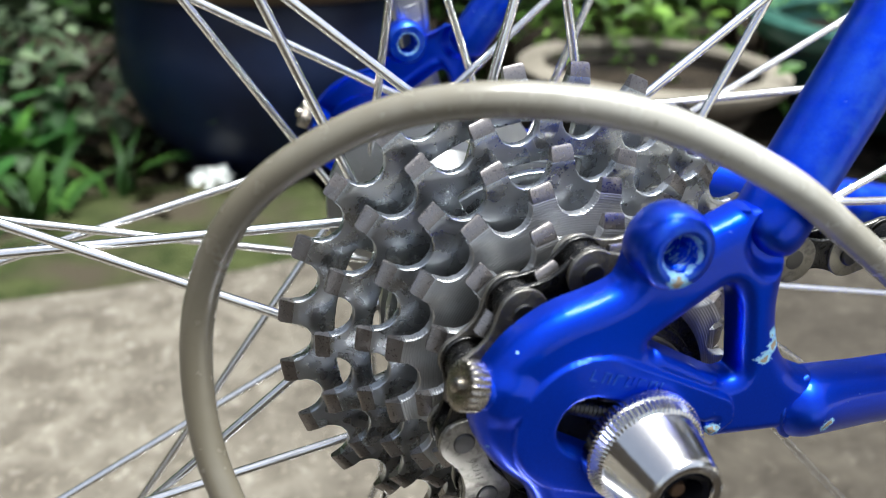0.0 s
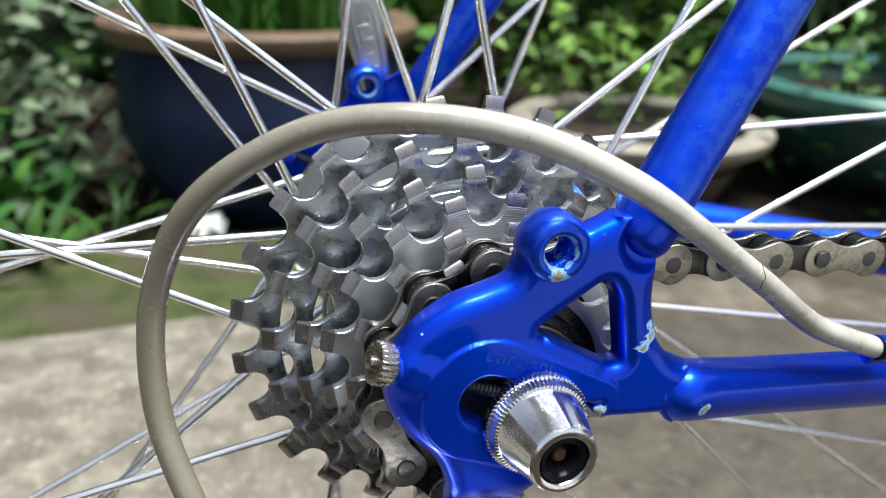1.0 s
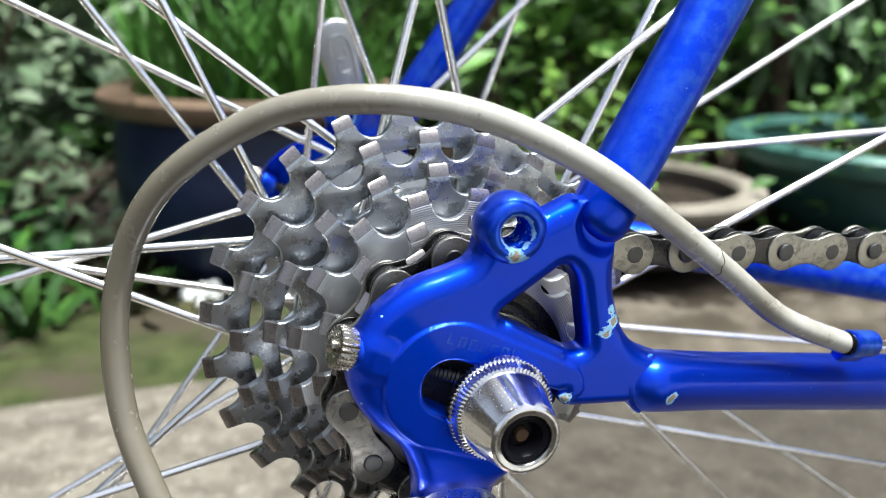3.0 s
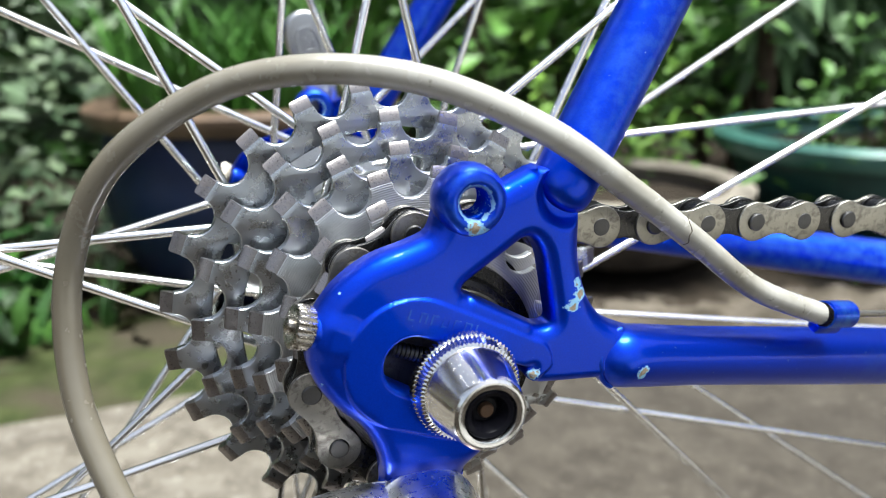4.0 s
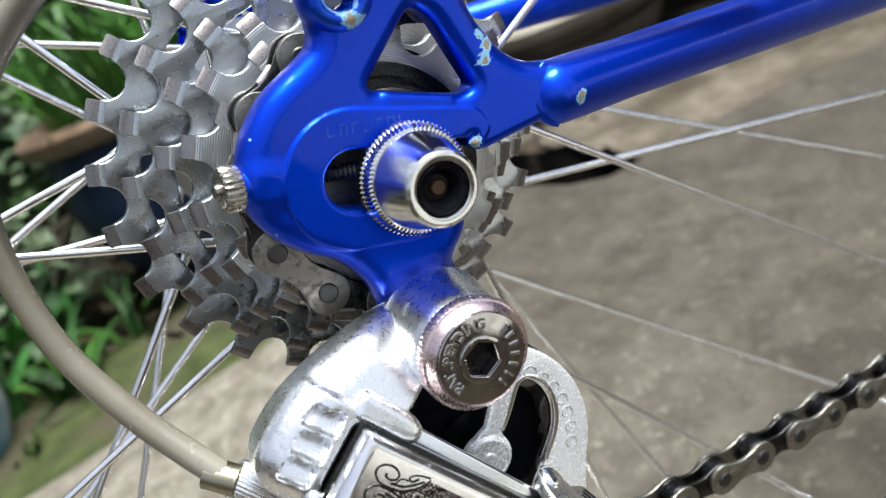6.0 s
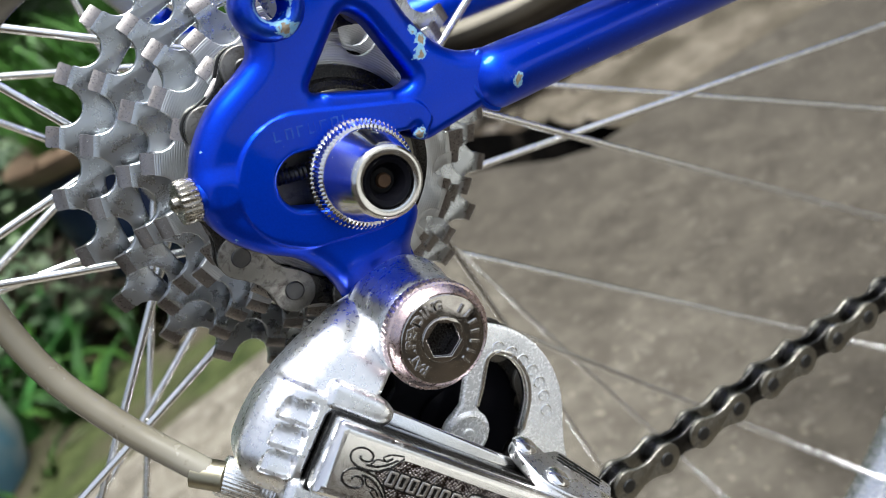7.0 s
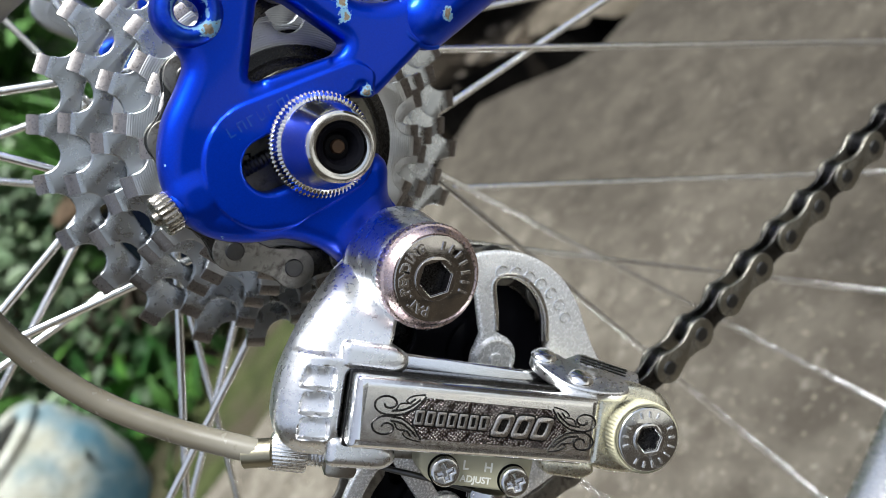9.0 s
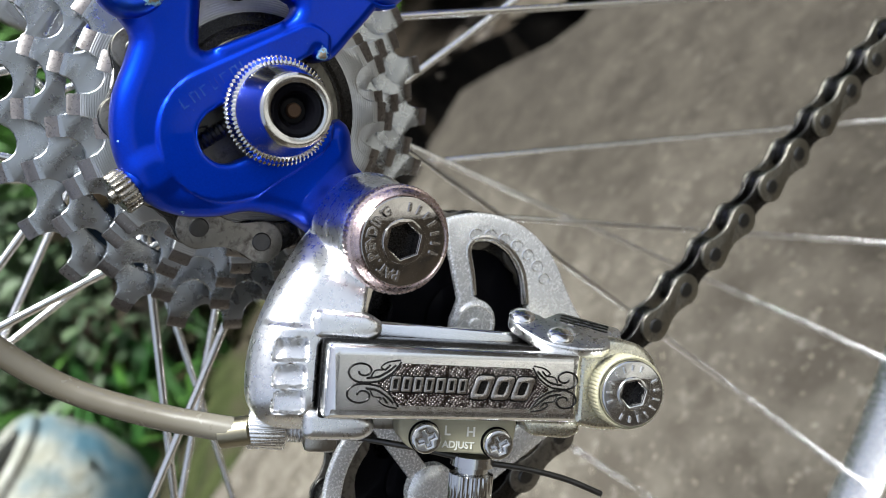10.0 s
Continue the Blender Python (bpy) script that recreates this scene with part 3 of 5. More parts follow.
def tube(name, start, way, length, radii, label, side, flat=0.0):
    bm = bmesh.new()
    start, way = Vector(start), Vector(way).normalized()
    pts, rr = [], []
    for k, (at, r) in enumerate(radii):
        p = start + way * at * length
        pts.append((p.x, p.y if not side else 132 - p.y, p.z))
        rr.append(r)
    sweep(bm, pts, 1.0, rr, 12)
    if flat:  # the end is dressed down nearly flush with the frame end
        for v in bm.verts:
            y = 132 - v.co.y if side else v.co.y
            if y < flat + 1.2:
                y = flat - 0.25 + 1.45 * math.exp((y - flat - 1.2) / 1.45)
                v.co.y = 132 - y if side else y
    return part(name, bm, BLUE, bicycle, label)


tip = [(0.0, 1.6), (0.002, 2.9), (0.006, 4.2), (0.012, 5.2), (0.02, 5.8), (0.03, 6.0), (0.06, 6.05), (1.0, 6.2)]
seat_stays = [tube("seat_stay", Vector((20.27, -4.9, 35)) - STAY_DIR * 4.8, STAY_DIR, 150, tip, "slanting blue seat stay with fine scratches", s, -10.9) for s in (0, 1)]
low_tip = [(0.0, 0.8), (0.0018, 2.2), (0.0043, 3.4), (0.0087, 4.6), (0.0139, 5.45), (0.0196, 6.0), (0.027, 6.25), (0.05, 6.3), (0.12, 6.2), (0.25, 6.7), (0.45, 7.4), (1.0, 9.0)]
chain_stays = [tube("chain_stay", at, way, 230, low_tip, label, s) for s, at, way, label in ((0, (28.2, -8.0, 1.5), (1, 0.285, -0.205), "blue chain stay with a cable stop"), (1, (29.0, -6.5, 1.6), (1, 0.218, -0.118), "plain blue chain stay on the far side"))]
bm = bmesh.new()
lathe(bm, [(2.7, 0), (3.1, 0.2), (3.1, 8.6), (2.7, 9), (2.5, 8), (2.5, 1), (2.7, 0)], along((88.5, -0.4, 2.6), (0.97, 0.2, -0.13)), 28)
box(bm, (9, 3.5, 5.4), place((93.5, 3.0, -0.8), (0.97, 0.2, -0.15), (-0.2, 0.8, 0.5)), 1.2)
part("cable_stop", bm, BLUE, chain_stays[0], "brazed blue cable stop")
# a thin black disc, the hole's inner shade put into its colour
bm = bmesh.new()
lathe(bm, [(1.7, 0), (1.8, 0.1), (1.8, 0.4), (1.7, 0.5)], along((30.3, 139.6, 45.2), (-0.1, 1, -0.4)), 16)
part("drain_hole", bm, HOLLOW, seat_stays[1])


# cable housing from the stop over the frame end to the derailleur
bm = bmesh.new()
LOOP = [(90.0, 0.6, 1.9), (67.1, -3.2, 10.8), (48.0, -7.6, 23.0), (29.2, -11.9, 34.8), (11.4, -14.3, 45.4), (-8.0, -10.4, 52.8), (-26.7, -5.2, 54.0), (-42.8, 2.2, 49.0), (-58.3, 8.8, 35.7), (-65.3, 12.2, 17.2), (-65.3, 8.4, -2.6), (-59.7, 0.3, -18.4), (-51.0, -9.6, -33.8)]
sweep(bm, smooth(LOOP, 10, False), 2.5, None, 6)
housing = part("cable_housing", bm, HOUSING, bicycle, "curved beige plastic cable housing with a crack", 60)
bm = bmesh.new()  # a crack half round the housing
at = place((43.3, -8.7, 26.0), (0.83, 0.19, -0.53), (0.53, 0.0, 0.83))
crack = [(1.5 * (a - 0.1) + 0.3 * math.sin(a * 7), 2.46 * math.sin(0.5 - a), 2.46 * math.cos(0.5 - a)) for a in [0.12 * n - 0.7 for n in range(20)]]
sweep(bm, [tuple(at @ Vector(p)) for p in crack], 0.13, None, 1)
part("crack", bm, CRACKED, housing)
bm = bmesh.new()
lathe(bm, [(2.5, 0), (2.85, 0.2), (2.85, 6.0), (2.4, 6.3)], along((-53.9, -7.2, -31.2), (0.68, -0.48, -0.56)), 24)
part("ferrule", bm, OLIVE, housing, "olive metal end ferrule")
bm = bmesh.new()
lathe(bm, [(2.5, 0), (2.7, 0.1), (2.7, 1.8), (2.5, 2)], along((88.0, -0.5, 2.7), (0.97, 0.2, -0.14)), 24)
part("ferrule", bm, GREASY, housing, "dark end ferrule")
bm = bmesh.new()
sweep(bm, [(97, 1.4, 1.5), (150, 12.0, -5.8), (235, 30, -19)], 0.75, None, 3)
part("shift_cable", bm, WORN, bicycle, "bare steel gear cable along the chain stay")


# ---- wheel ----
bm = bmesh.new()
mid = Matrix.Translation((0, MIDDLE, 0)) @ BIKE_FRONT
lathe(bm, [(297, -10), (296, -6), (295.5, 0), (296, 6), (297, 10), (306, 11), (315, 10.5), (315, 9), (306, 7), (306, -7), (315, -9), (315, -10.5), (306, -11), (297, -10)], mid, 160)
rim = part("rim", bm, ALLOY, bicycle, "silver aluminium wheel rim", 30)
bm = bmesh.new()
lathe(bm, [(315, -8)] + [(322 + 12.5 * math.cos(radians(a)), 12.5 * math.sin(radians(a))) for a in range(-120, 121, 20)] + [(315, 8), (315, -8)], mid, 140)
part("tyre", bm, RUBBER, bicycle, "black rubber tyre")
bm = bmesh.new()
hub_y = along((0, 0, 0), (0, 1, 0))
lathe(bm, [(9, 37), (28, 39.2), (29.5, 39.6), (29.5, 41.6), (28, 42), (15, 46), (12, 58), (12, 78), (15, 92), (28, 95.6), (29.5, 96), (29.5, 98), (28, 98.4), (12, 101), (9, 112), (6, 126)], hub_y, 60)
hub = part("hub", bm, CAST, bicycle, "silver hub with two spoke flanges", 30)
# spoke holes as flat black discs that carry the shade as colour
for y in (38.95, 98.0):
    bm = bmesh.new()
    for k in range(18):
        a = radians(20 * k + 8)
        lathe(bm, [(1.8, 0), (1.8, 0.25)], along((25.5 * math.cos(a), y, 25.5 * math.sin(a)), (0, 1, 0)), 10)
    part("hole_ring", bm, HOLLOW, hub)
for flange, sets in ((40.6, ((19.9, 24.6), (-19.9, 37.2))), (97.0, ((19.9, -5.0), (-19.9, 7.0)))):
    for off, first in sets:
        bm = bmesh.new()
        y0 = flange + (1.7 if off > 0 else -1.7)
        sweep(bm, [(11.0, y0, 0), (14.5, y0, 0), (291, MIDDLE + (flange - MIDDLE) * 0.06, 0), (297, MIDDLE + (flange - MIDDLE) * 0.05, 0)], 1.0, [1.05, 1.0, 1.0, 1.6], 3)
        bmesh.ops.translate(bm, vec=(0, 0, -off), verts=bm.verts)
        spoke = None
        for k in range(9):
            m = Matrix.Rotation(-radians(first + 40 * k), 4, "Y")
            if not spoke:
                spoke = part("spoke", bm, SPOKE, rim)
                spoke.matrix_basis = m
            else:
                linked("spoke", spoke.data, rim, "", m)

# quick-release
bm = bmesh.new()
axle = along((0, 0, 0), (0, -1, 0))
lathe(bm, [(5.0, 4), (5.0, 10.5), (9.4, 10.9), (10.1, 11.3), (10.1, 13.0), (9.4, 13.25), (9.9, 13.5), (9.3, 15.1), (8.5, 15.4), (8.25, 15.8), (6.6, 23.9), (6.35, 24.6), (5.9, 24.95), (5.2, 25.0), (4.7, 24.8), (4.4, 24.2)], axle, 288, (3, 4, 72, 0.42))
for f in [f for f in bm.faces if len(f.verts) > 10]:
    bm.faces.remove(f)
for v in bm.verts:  # the second knurled band
    r, h = math.hypot(v.co.x, v.co.z), -v.co.y
    if 13.4 < h < 15.2 and r > 9.2:
        k = 1 - 0.045 * (0.5 + 0.5 * math.cos(72 * math.atan2(v.co.z, v.co.x) + math.pi))
        v.co.x, v.co.z = v.co.x * k, v.co.z * k
nut = part("skewer_nut", bm, NICKEL, bicycle, "conical chromed quick-release nut with knurled base", 30)
bm = bmesh.new()
lathe(bm, [(4.45, 22.0), (4.45, 24.2), (4.05, 24.6), (3.3, 24.3), (2.4, 22.8), (2.0, 21.6), (1.85, 20.8)], axle, 40)
part("nut_insert", bm, DARK, nut, "black plastic insert", 30)
bm = bmesh.new()
lathe(bm, [(1.35, 20.5), (1.35, 22.5), (1.1, 22.9), (0.3, 22.95)], axle, 20)
part("skewer_end", bm, RUSTY, nut, "rusty skewer end")
bm = bmesh.new()
lathe(bm, [(6.5, -142), (8.5, -142.5), (8.5, -152), (6.0, -156), (2, -157)], axle, 40)
slab(bm, [smooth([(-4.5, 2), (-4.4, 20), (-6.0, 45), (-6.9, 55), (-4.9, 61.0), (0, 63), (4.9, 61.0), (6.9, 55), (6.0, 45), (4.4, 20), (4.5, 2)], 4)], 0, 5.0, 1.4, place((15.0, 150, 3.0), (1, 0, 0.3), (-0.3, -0.02, 1)), 3)
sweep(bm, [(0, 150, 0), (8, 151, 3), (13.5, 151.5, 9)], 4.0, None, 5)
lever = part("quick_release_lever", bm, CAST, bicycle, "cast aluminium quick-release lever")
bm = bmesh.new()
slot_at = place((15.0, 144.9, 3.0), (1, 0, 0.3), (-0.3, -0.02, 1))
for k in range(4):
    box(bm, (4.6, 0.9, 0.4), slot_at @ Matrix.Translation((0, 36 + 4.6 * k, 0)), 0.1, 1)
    box(bm, (0.9, 3.4, 0.4), slot_at @ Matrix.Translation((1.8 if k % 2 else -1.8, 37.5 + 4.6 * k, 0)), 0.1, 1)
slab(bm, [smooth([(-3.2, 34), (-3.8, 54), (0, 58), (3.8, 54), (3.2, 34), (0, 32)], 5), smooth([(-2.6, 35), (-3.1, 53.6), (0, 57), (3.1, 53.6), (2.6, 35), (0, 33)], 5)], -0.2, 0.3, 0.1, slot_at)
part("raised_border", bm, CAST, lever)
bm = bmesh.new()
lathe(bm, [(4.9, -12), (4.9, 144)], along((0, 0, 0), (0, 1, 0)), 24)
part("axle", bm, GREASY, bicycle, "dark steel axle")


# ---- freewheel ----
def sprocket_outline(teeth, tip, seat=4.0):
    """The outline without the tips of the teeth, its pitch radius, and the scale that brings the tips to that radius."""
    pitch = 12.7 / (2 * math.sin(math.pi / teeth))
    scale = tip / (pitch + 2.3)
    pts = []
    for k in range(teeth):
        a = 2 * math.pi * k / teeth
        for n in range(9):  # the roller's seat
            b = a + math.pi - radians(-84 + 21 * n)
            pts.append((scale * (pitch * math.cos(a) + seat * math.cos(b)), scale * (pitch * math.sin(a) + seat * math.sin(b))))
    return pts, pitch * scale, scale


def tooth_tips(bm, teeth, pitch, scale, thick, twist):
    """The tips: each a twisted block with a bevelled front."""
    for k in range(teeth):
        a = 2 * math.pi * (k + 0.5) / teeth
        out, side = Vector((math.cos(a), math.sin(a), 0)), Vector((-math.sin(a), math.cos(a), 0))
        rows = []
        for r, half, front, back in ((-1.3, 2.3, 0.54, 0.50), (-0.1, 2.1, 0.50, 0.50), (1.9, 2.15, 0.06, 0.46), (2.25, 2.05, -0.05, 0.40), (2.4, 1.8, -0.12, 0.32)):
            rows.append([bm.verts.new(out * (pitch + r * scale) + side * s * half * scale + Vector((0, 0, (front if f > 0 else -back) * thick + twist * s * (r + 0.75) / 3))) for s, f in ((-1, 1), (1, 1), (1, -1), (-1, -1))])
        for low, high in zip(rows, rows[1:]):
            for n in range(4):
                bm.faces.new((low[n], low[(n + 1) % 4], high[(n + 1) % 4], high[n]))
        bm.faces.new(rows[-1])


def sprocket(teeth, tip, tip_at, y, thick, material, windows, hole, label):
    outline, pitch, scale = sprocket_outline(teeth, tip)
    turn = Matrix.Translation((0, y, 0)) @ BIKE_FRONT @ Matrix.Rotation(radians(tip_at) - math.pi / teeth, 4, "Z")
    holes = [arc(0, 0, hole, 0, 360, 40)[:-1]]
    if windows:
        count, r0, r1, open_deg = windows
        for k in range(count):
            a = 84 + 360 / count * k - tip_at + 180 / teeth
            holes.append(rounded(arc(0, 0, r1, a, a + open_deg, 8) + arc(0, 0, r0, a + open_deg, a, 8), 1.2, 2))
    bm = bmesh.new()
    slab(bm, [outline] + holes, -thick / 2, thick / 2, 0.42, turn, 2)
    tips = bmesh.new()
    tooth_tips(tips, teeth, pitch, scale, thick, 0.35)
    tips.transform(turn)
    me = bpy.data.meshes.new("tips")
    tips.to_mesh(me)
    tips.free()
    taken(bm, me)
    cog = part("sprocket", bm, material, freewheel, label, 24)
    cog.data.materials.append(TIP_STEEL)
    for face in cog.data.polygons:  # the teeth are worn
        if math.hypot(face.center.x, face.center.z) > (pitch + 0.2) * MM:
            face.material_index = 1
    return cog


bm = bmesh.new()
lathe(bm, [(8, -2.0), (15.5, -2.0), (16.5, -1.4), (17.0, 1.0), (19.2, 1.4), (19.4, 2.0), (19.4, 8), (20.5, 9), (20.5, 39), (14, 40), (8, 40)], along((0, 0, 0), (0, 1, 0)), 60)
freewheel = part("freewheel", bm, GREASY, bicycle, "greasy black freewheel body", 30)
bm = bmesh.new()
lathe(bm, [(9.5, -2.6), (14.6, -2.6), (14.9, -2.2), (14.9, -1.6)], along((0, 0, 0), (0, 1, 0)), 50)
lock = part("lockring", bm, LOCK, freewheel, "worn lockring with stamped writing", 30)
bm = bmesh.new()
for k in range(30):
    if k % 8 < 6:
        a = radians(12 * k)
        box(bm, (0.35, 1.9, 0.25), BIKE_FRONT @ Matrix.Translation((12.2 * math.cos(a), 12.2 * math.sin(a), 2.65)) @ Matrix.Rotation(a - math.pi / 2, 4, "Z"))
        box(bm, (1.0, 0.3, 0.25), BIKE_FRONT @ Matrix.Translation(((11.6 + k % 3 * 0.6) * math.cos(a + 0.05), (11.6 + k % 3 * 0.6) * math.sin(a + 0.05), 2.65)) @ Matrix.Rotation(a - math.pi / 2, 4, "Z"))
part("stamped_writing", bm, GREASY, lock)
bm = bmesh.new()
for y in (36.2, 30.4, 24.6, 19.0, 13.5, 7.5):
    lathe(bm, [(20.6, y - 1.4), (22.5 if y < 20 else 26, y - 1.4), (22.5 if y < 20 else 26, y + 1.4), (20.6, y + 1.4)], along((0, 0, 0), (0, 1, 0)), 40)
part("spacers", bm, GREASY, freewheel, "dark spacer rings", 30)
sprocket(24, 50.4, 10.5, 34.2, 2.1, STEEL, (5, 30.0, 40.0, 46), 22, "largest sprocket of sandblasted steel with twisted teeth")
sprocket(21, 44.4, 9.5, 28.4, 2.1, STEEL, (5, 28.5, 34.4, 42), 22, "dull grey steel sprocket with twisted teeth")
sprocket(18, 38.4, 15.0, 22.7, 2.1, STEEL, None, 21, "dull grey steel sprocket with twisted teeth")
sprocket(16, 34.4, 15.5, 17.0, 2.1, TURNED, None, 21, "steel sprocket with turned grooves")
sprocket(14, 30.0, 8.2, 11.4, 2.1, TURNED, None, 20.5, "steel sprocket with turned grooves")
sprocket(13, 27.6, 103.7 + 14, 4.2, 2.2, TURNED, None, 19.3, "smallest sprocket under the chain")


# ---- chain ----
PITCH = 12.7
COG_R, P1, P2, P_R = 25.5, Vector((-5.8, -63.2)), Vector((-40.0, -79.5)), 20.2


def tangent_path():
    """The chain's line, from the front over the sprocket, round the two pulleys and forward again."""
    line = []
    far = Vector((150.0, 21.5))
    a0 = 86.0
    line.append((far.x, far.y))
    for a in range(int(a0), 262, 3):
        line.append((COG_R * math.cos(radians(a)), COG_R * math.sin(radians(a))))
    for a in range(28, -118, -4):
        line.append((P1.x + P_R * math.cos(radians(a)), P1.y + P_R * math.sin(radians(a))))
    for a in range(64, 262, 4):
        line.append((P2.x + P_R * math.cos(radians(a)), P2.y + P_R * math.sin(radians(a))))
    line.append((26.4, -110.8))
    line.append((150.0, -125.0))
    return [Vector(p) for p in line]


def spaced(line, start_at, step):
    """Points every step along line, such that one lies start_at from the second point backwards."""
    out, run = [], 0.0
    goal = ((line[1] - line[0]).length - start_at) % step
    for a, b in zip(line, line[1:]):
        d = (b - a).length
        while run + d >= goal:
            out.append(a + (b - a) * ((goal - run) / d))
            goal += step
        run += d
    return out


def chain_y(p):
    return 3.6 + (0.05 * max(0.0, p.x - 25) if p.y > 0 else 0.0) + (2.0 if p.y < -90 else 0.0) * min(1.0, max(0.0, (p.x + 40) / 60))


pins = spaced(tangent_path(), 29.8, PITCH)
lobe = [(PITCH / 2 + 4.25 * math.cos(radians(a)), 4.25 * math.sin(radians(a))) for a in range(-125, 126, 14)]
plate_out = lobe + [(1.9, 2.9), (0.0, 2.65), (-1.9, 2.9)] + [(-x, -y) for x, y in lobe] + [(-1.9, -2.9), (0.0, -2.65), (1.9, -2.9)]
bm = bmesh.new()
for p in pins:
    lathe(bm, [(3.8, -1.5), (3.8, 1.5)], along((p.x, chain_y(p), p.y), (0, 1, 0)), 16)
chain = part("chain", bm, GREASY, bicycle, "oily bicycle chain with champagne outer plates", 30)


def plate_mesh(name, w0, w1, material, bevel, words=""):
    bm = bmesh.new()
    slab(bm, [plate_out], w0, w1, bevel, None, 2)
    if words:
        text_on(bm, words, 1.7, Matrix.Translation((0, 0, w1)), 0.06)
    bmesh.ops.scale(bm, vec=(MM,) * 3, verts=bm.verts)
    me = bpy.data.meshes.new(name)
    finish(me, bm, 32)
    me.materials.append(material)
    return me


OUTER = plate_mesh("outer_plate", -0.5, 0.5, BRASSY, 0.22)
DIRTY = plate_mesh("outer_plate", -0.5, 0.5, TARNISHED, 0.22, "JAPAN")
INNER = plate_mesh("inner_plate", -0.5, 0.5, OILY, 0.22)
bm = bmesh.new()
lathe(bm, [(1.9, -3.9), (1.9, 3.75), (1.65, 3.95), (1.2, 4.0)], Matrix(), 20)
bmesh.ops.scale(bm, vec=(MM,) * 3, verts=bm.verts)
PIN = bpy.data.meshes.new("pin")
finish(PIN, bm, 30)
PIN.materials.append(PIN_STEEL)
rng = random.Random(4)
for n, p in enumerate(pins):
    y = chain_y(p)
    linked("pin", PIN, chain, "", Matrix.Translation((p.x * MM, y * MM, p.y * MM)) @ BIKE_FRONT)
    if n + 1 == len(pins):
        break
    q = pins[n + 1]
    c, d = (p + q) / 2, q - p
    turn = Matrix.Rotation(math.atan2(d.y, d.x), 4, "Z")
    outer = n % 2 == 1
    for s in (1, -1):
        w = (3.05 if outer else 1.95) * s
        linked("outer_plate" if outer else "inner_plate", (DIRTY if c.x < 14 else OUTER) if outer else INNER, chain, "", Matrix.Translation((c.x * MM, (chain_y(c) - w) * MM, c.y * MM)) @ BIKE_FRONT @ turn)


# ---- rear derailleur ----
DU = Vector((0.5452, -0.2221, -0.8083))
DV = Vector((0.8375, 0.1024, 0.5368))
DER = place((-25.6, -31.2, -42.8), DU, DV)  # its own axes: along the name plate, across it, out towards the viewer
PLATE = DER @ Matrix.Translation((11.5, -1.0, -0.9)) @ Matrix.Rotation(radians(5.0), 4, "Y")
PIVOT = along((-5.5, 0, -29.3), (0, -1, 0))


def in_der(u, v, w):
    return DER @ Matrix.Translation((u, v, w))


bm = bmesh.new()
outer = rounded([(3, 24), (3, 29), (-4, 33.0), (-12.0, 31.5), (-18.5, 23.5), (-24.0, 11.5), (-26.8, 1.5), (-26.6, -7.4), (-22.4, -11.8), (-13.4, -11.8)], [1, 2, 6, 6, 8, 8, 5, 4, 4, 0.5])
gap = rounded([(-14.2, -8.4), (-14.2, 5.0), (-6.0, 9.0), (-5.6, 18), (2, 22)], [0.5, 1, 4, 5, 2])
pockets = [rounded([(-21.6 + 0.1 * k, 5.4 - 4.75 * k), (-16.2, 5.7 - 4.75 * k), (-15.9, 1.6 - 4.75 * k), (-22.6 + 0.4 * k, 1.2 - 4.75 * k)], 0.9, 3) for k in range(3)]


def arm_shape(at):
    """A flat foot with three scooped pockets; above its ridge the arm falls back towards the pivot."""
    up = -5.0 - falling(at, (outer, 7.0), (gap, 0.8))
    up -= 0.30 * np.maximum(0, at[:, 1] - 7.4) + 1.0 * eased((at[:, 1] - 7.0) / 1.6) + 3.2 * eased((at[:, 1] - 15.0) / 12.0)
    for k, loop in enumerate(pockets):
        reach = away(at, loop + loop[:1])[0] * np.where(inside(at, loop), 1, -1)
        low = 1.2 - 4.75 * k
        up -= eased((reach + 0.2) / 0.6) * (0.9 + 2.0 * np.clip((at[:, 1] - low) / 4.2, 0, 1))
    return up


relief(bm, DER, outer + gap, [], arm_shape, -19.0, 0.24)
lathe(bm, [(7.0, 6.6), (11.2, 6.8), (11.6, 7.2), (11.6, 8.1), (11.3, 8.5), (11.0, 9.4), (10.5, 13.5), (10.1, 18.5), (9.9, 21.4), (9.5, 22.0), (7.0, 22.2)], PIVOT, 72)
# two claws that hold the link pins
for v, top in ((7.6, True), (-10.4, False)):
    slab(bm, [rounded([(-16, v - 2.4), (-5.0, v - 2.2), (-2.8, v - 0.6), (-2.8, v + 1.8), (-5.2, v + 3.2), (-16, v + 3.6)], 2.0, 5)], -15.5, -4.6, 1.9, DER, 5)
derailleur = part("rear_derailleur", bm, BUFFED, bicycle, "polished alloy rear derailleur with an engraved plate", 34)

bm = bmesh.new()
lathe(bm, [(7.2, 21.8), (9.9, 22.0), (10.3, 22.4), (10.3, 24.2), (10.0, 24.6), (9.6, 24.8), (8.9, 26.2), (8.5, 26.6), (8.2, 26.3), (7.2, 21.8)], PIVOT, 180, (2, 3, 60, 0.22))
part("pivot_ring", bm, PINK, derailleur, "knurled rosy anodised ring", 30)


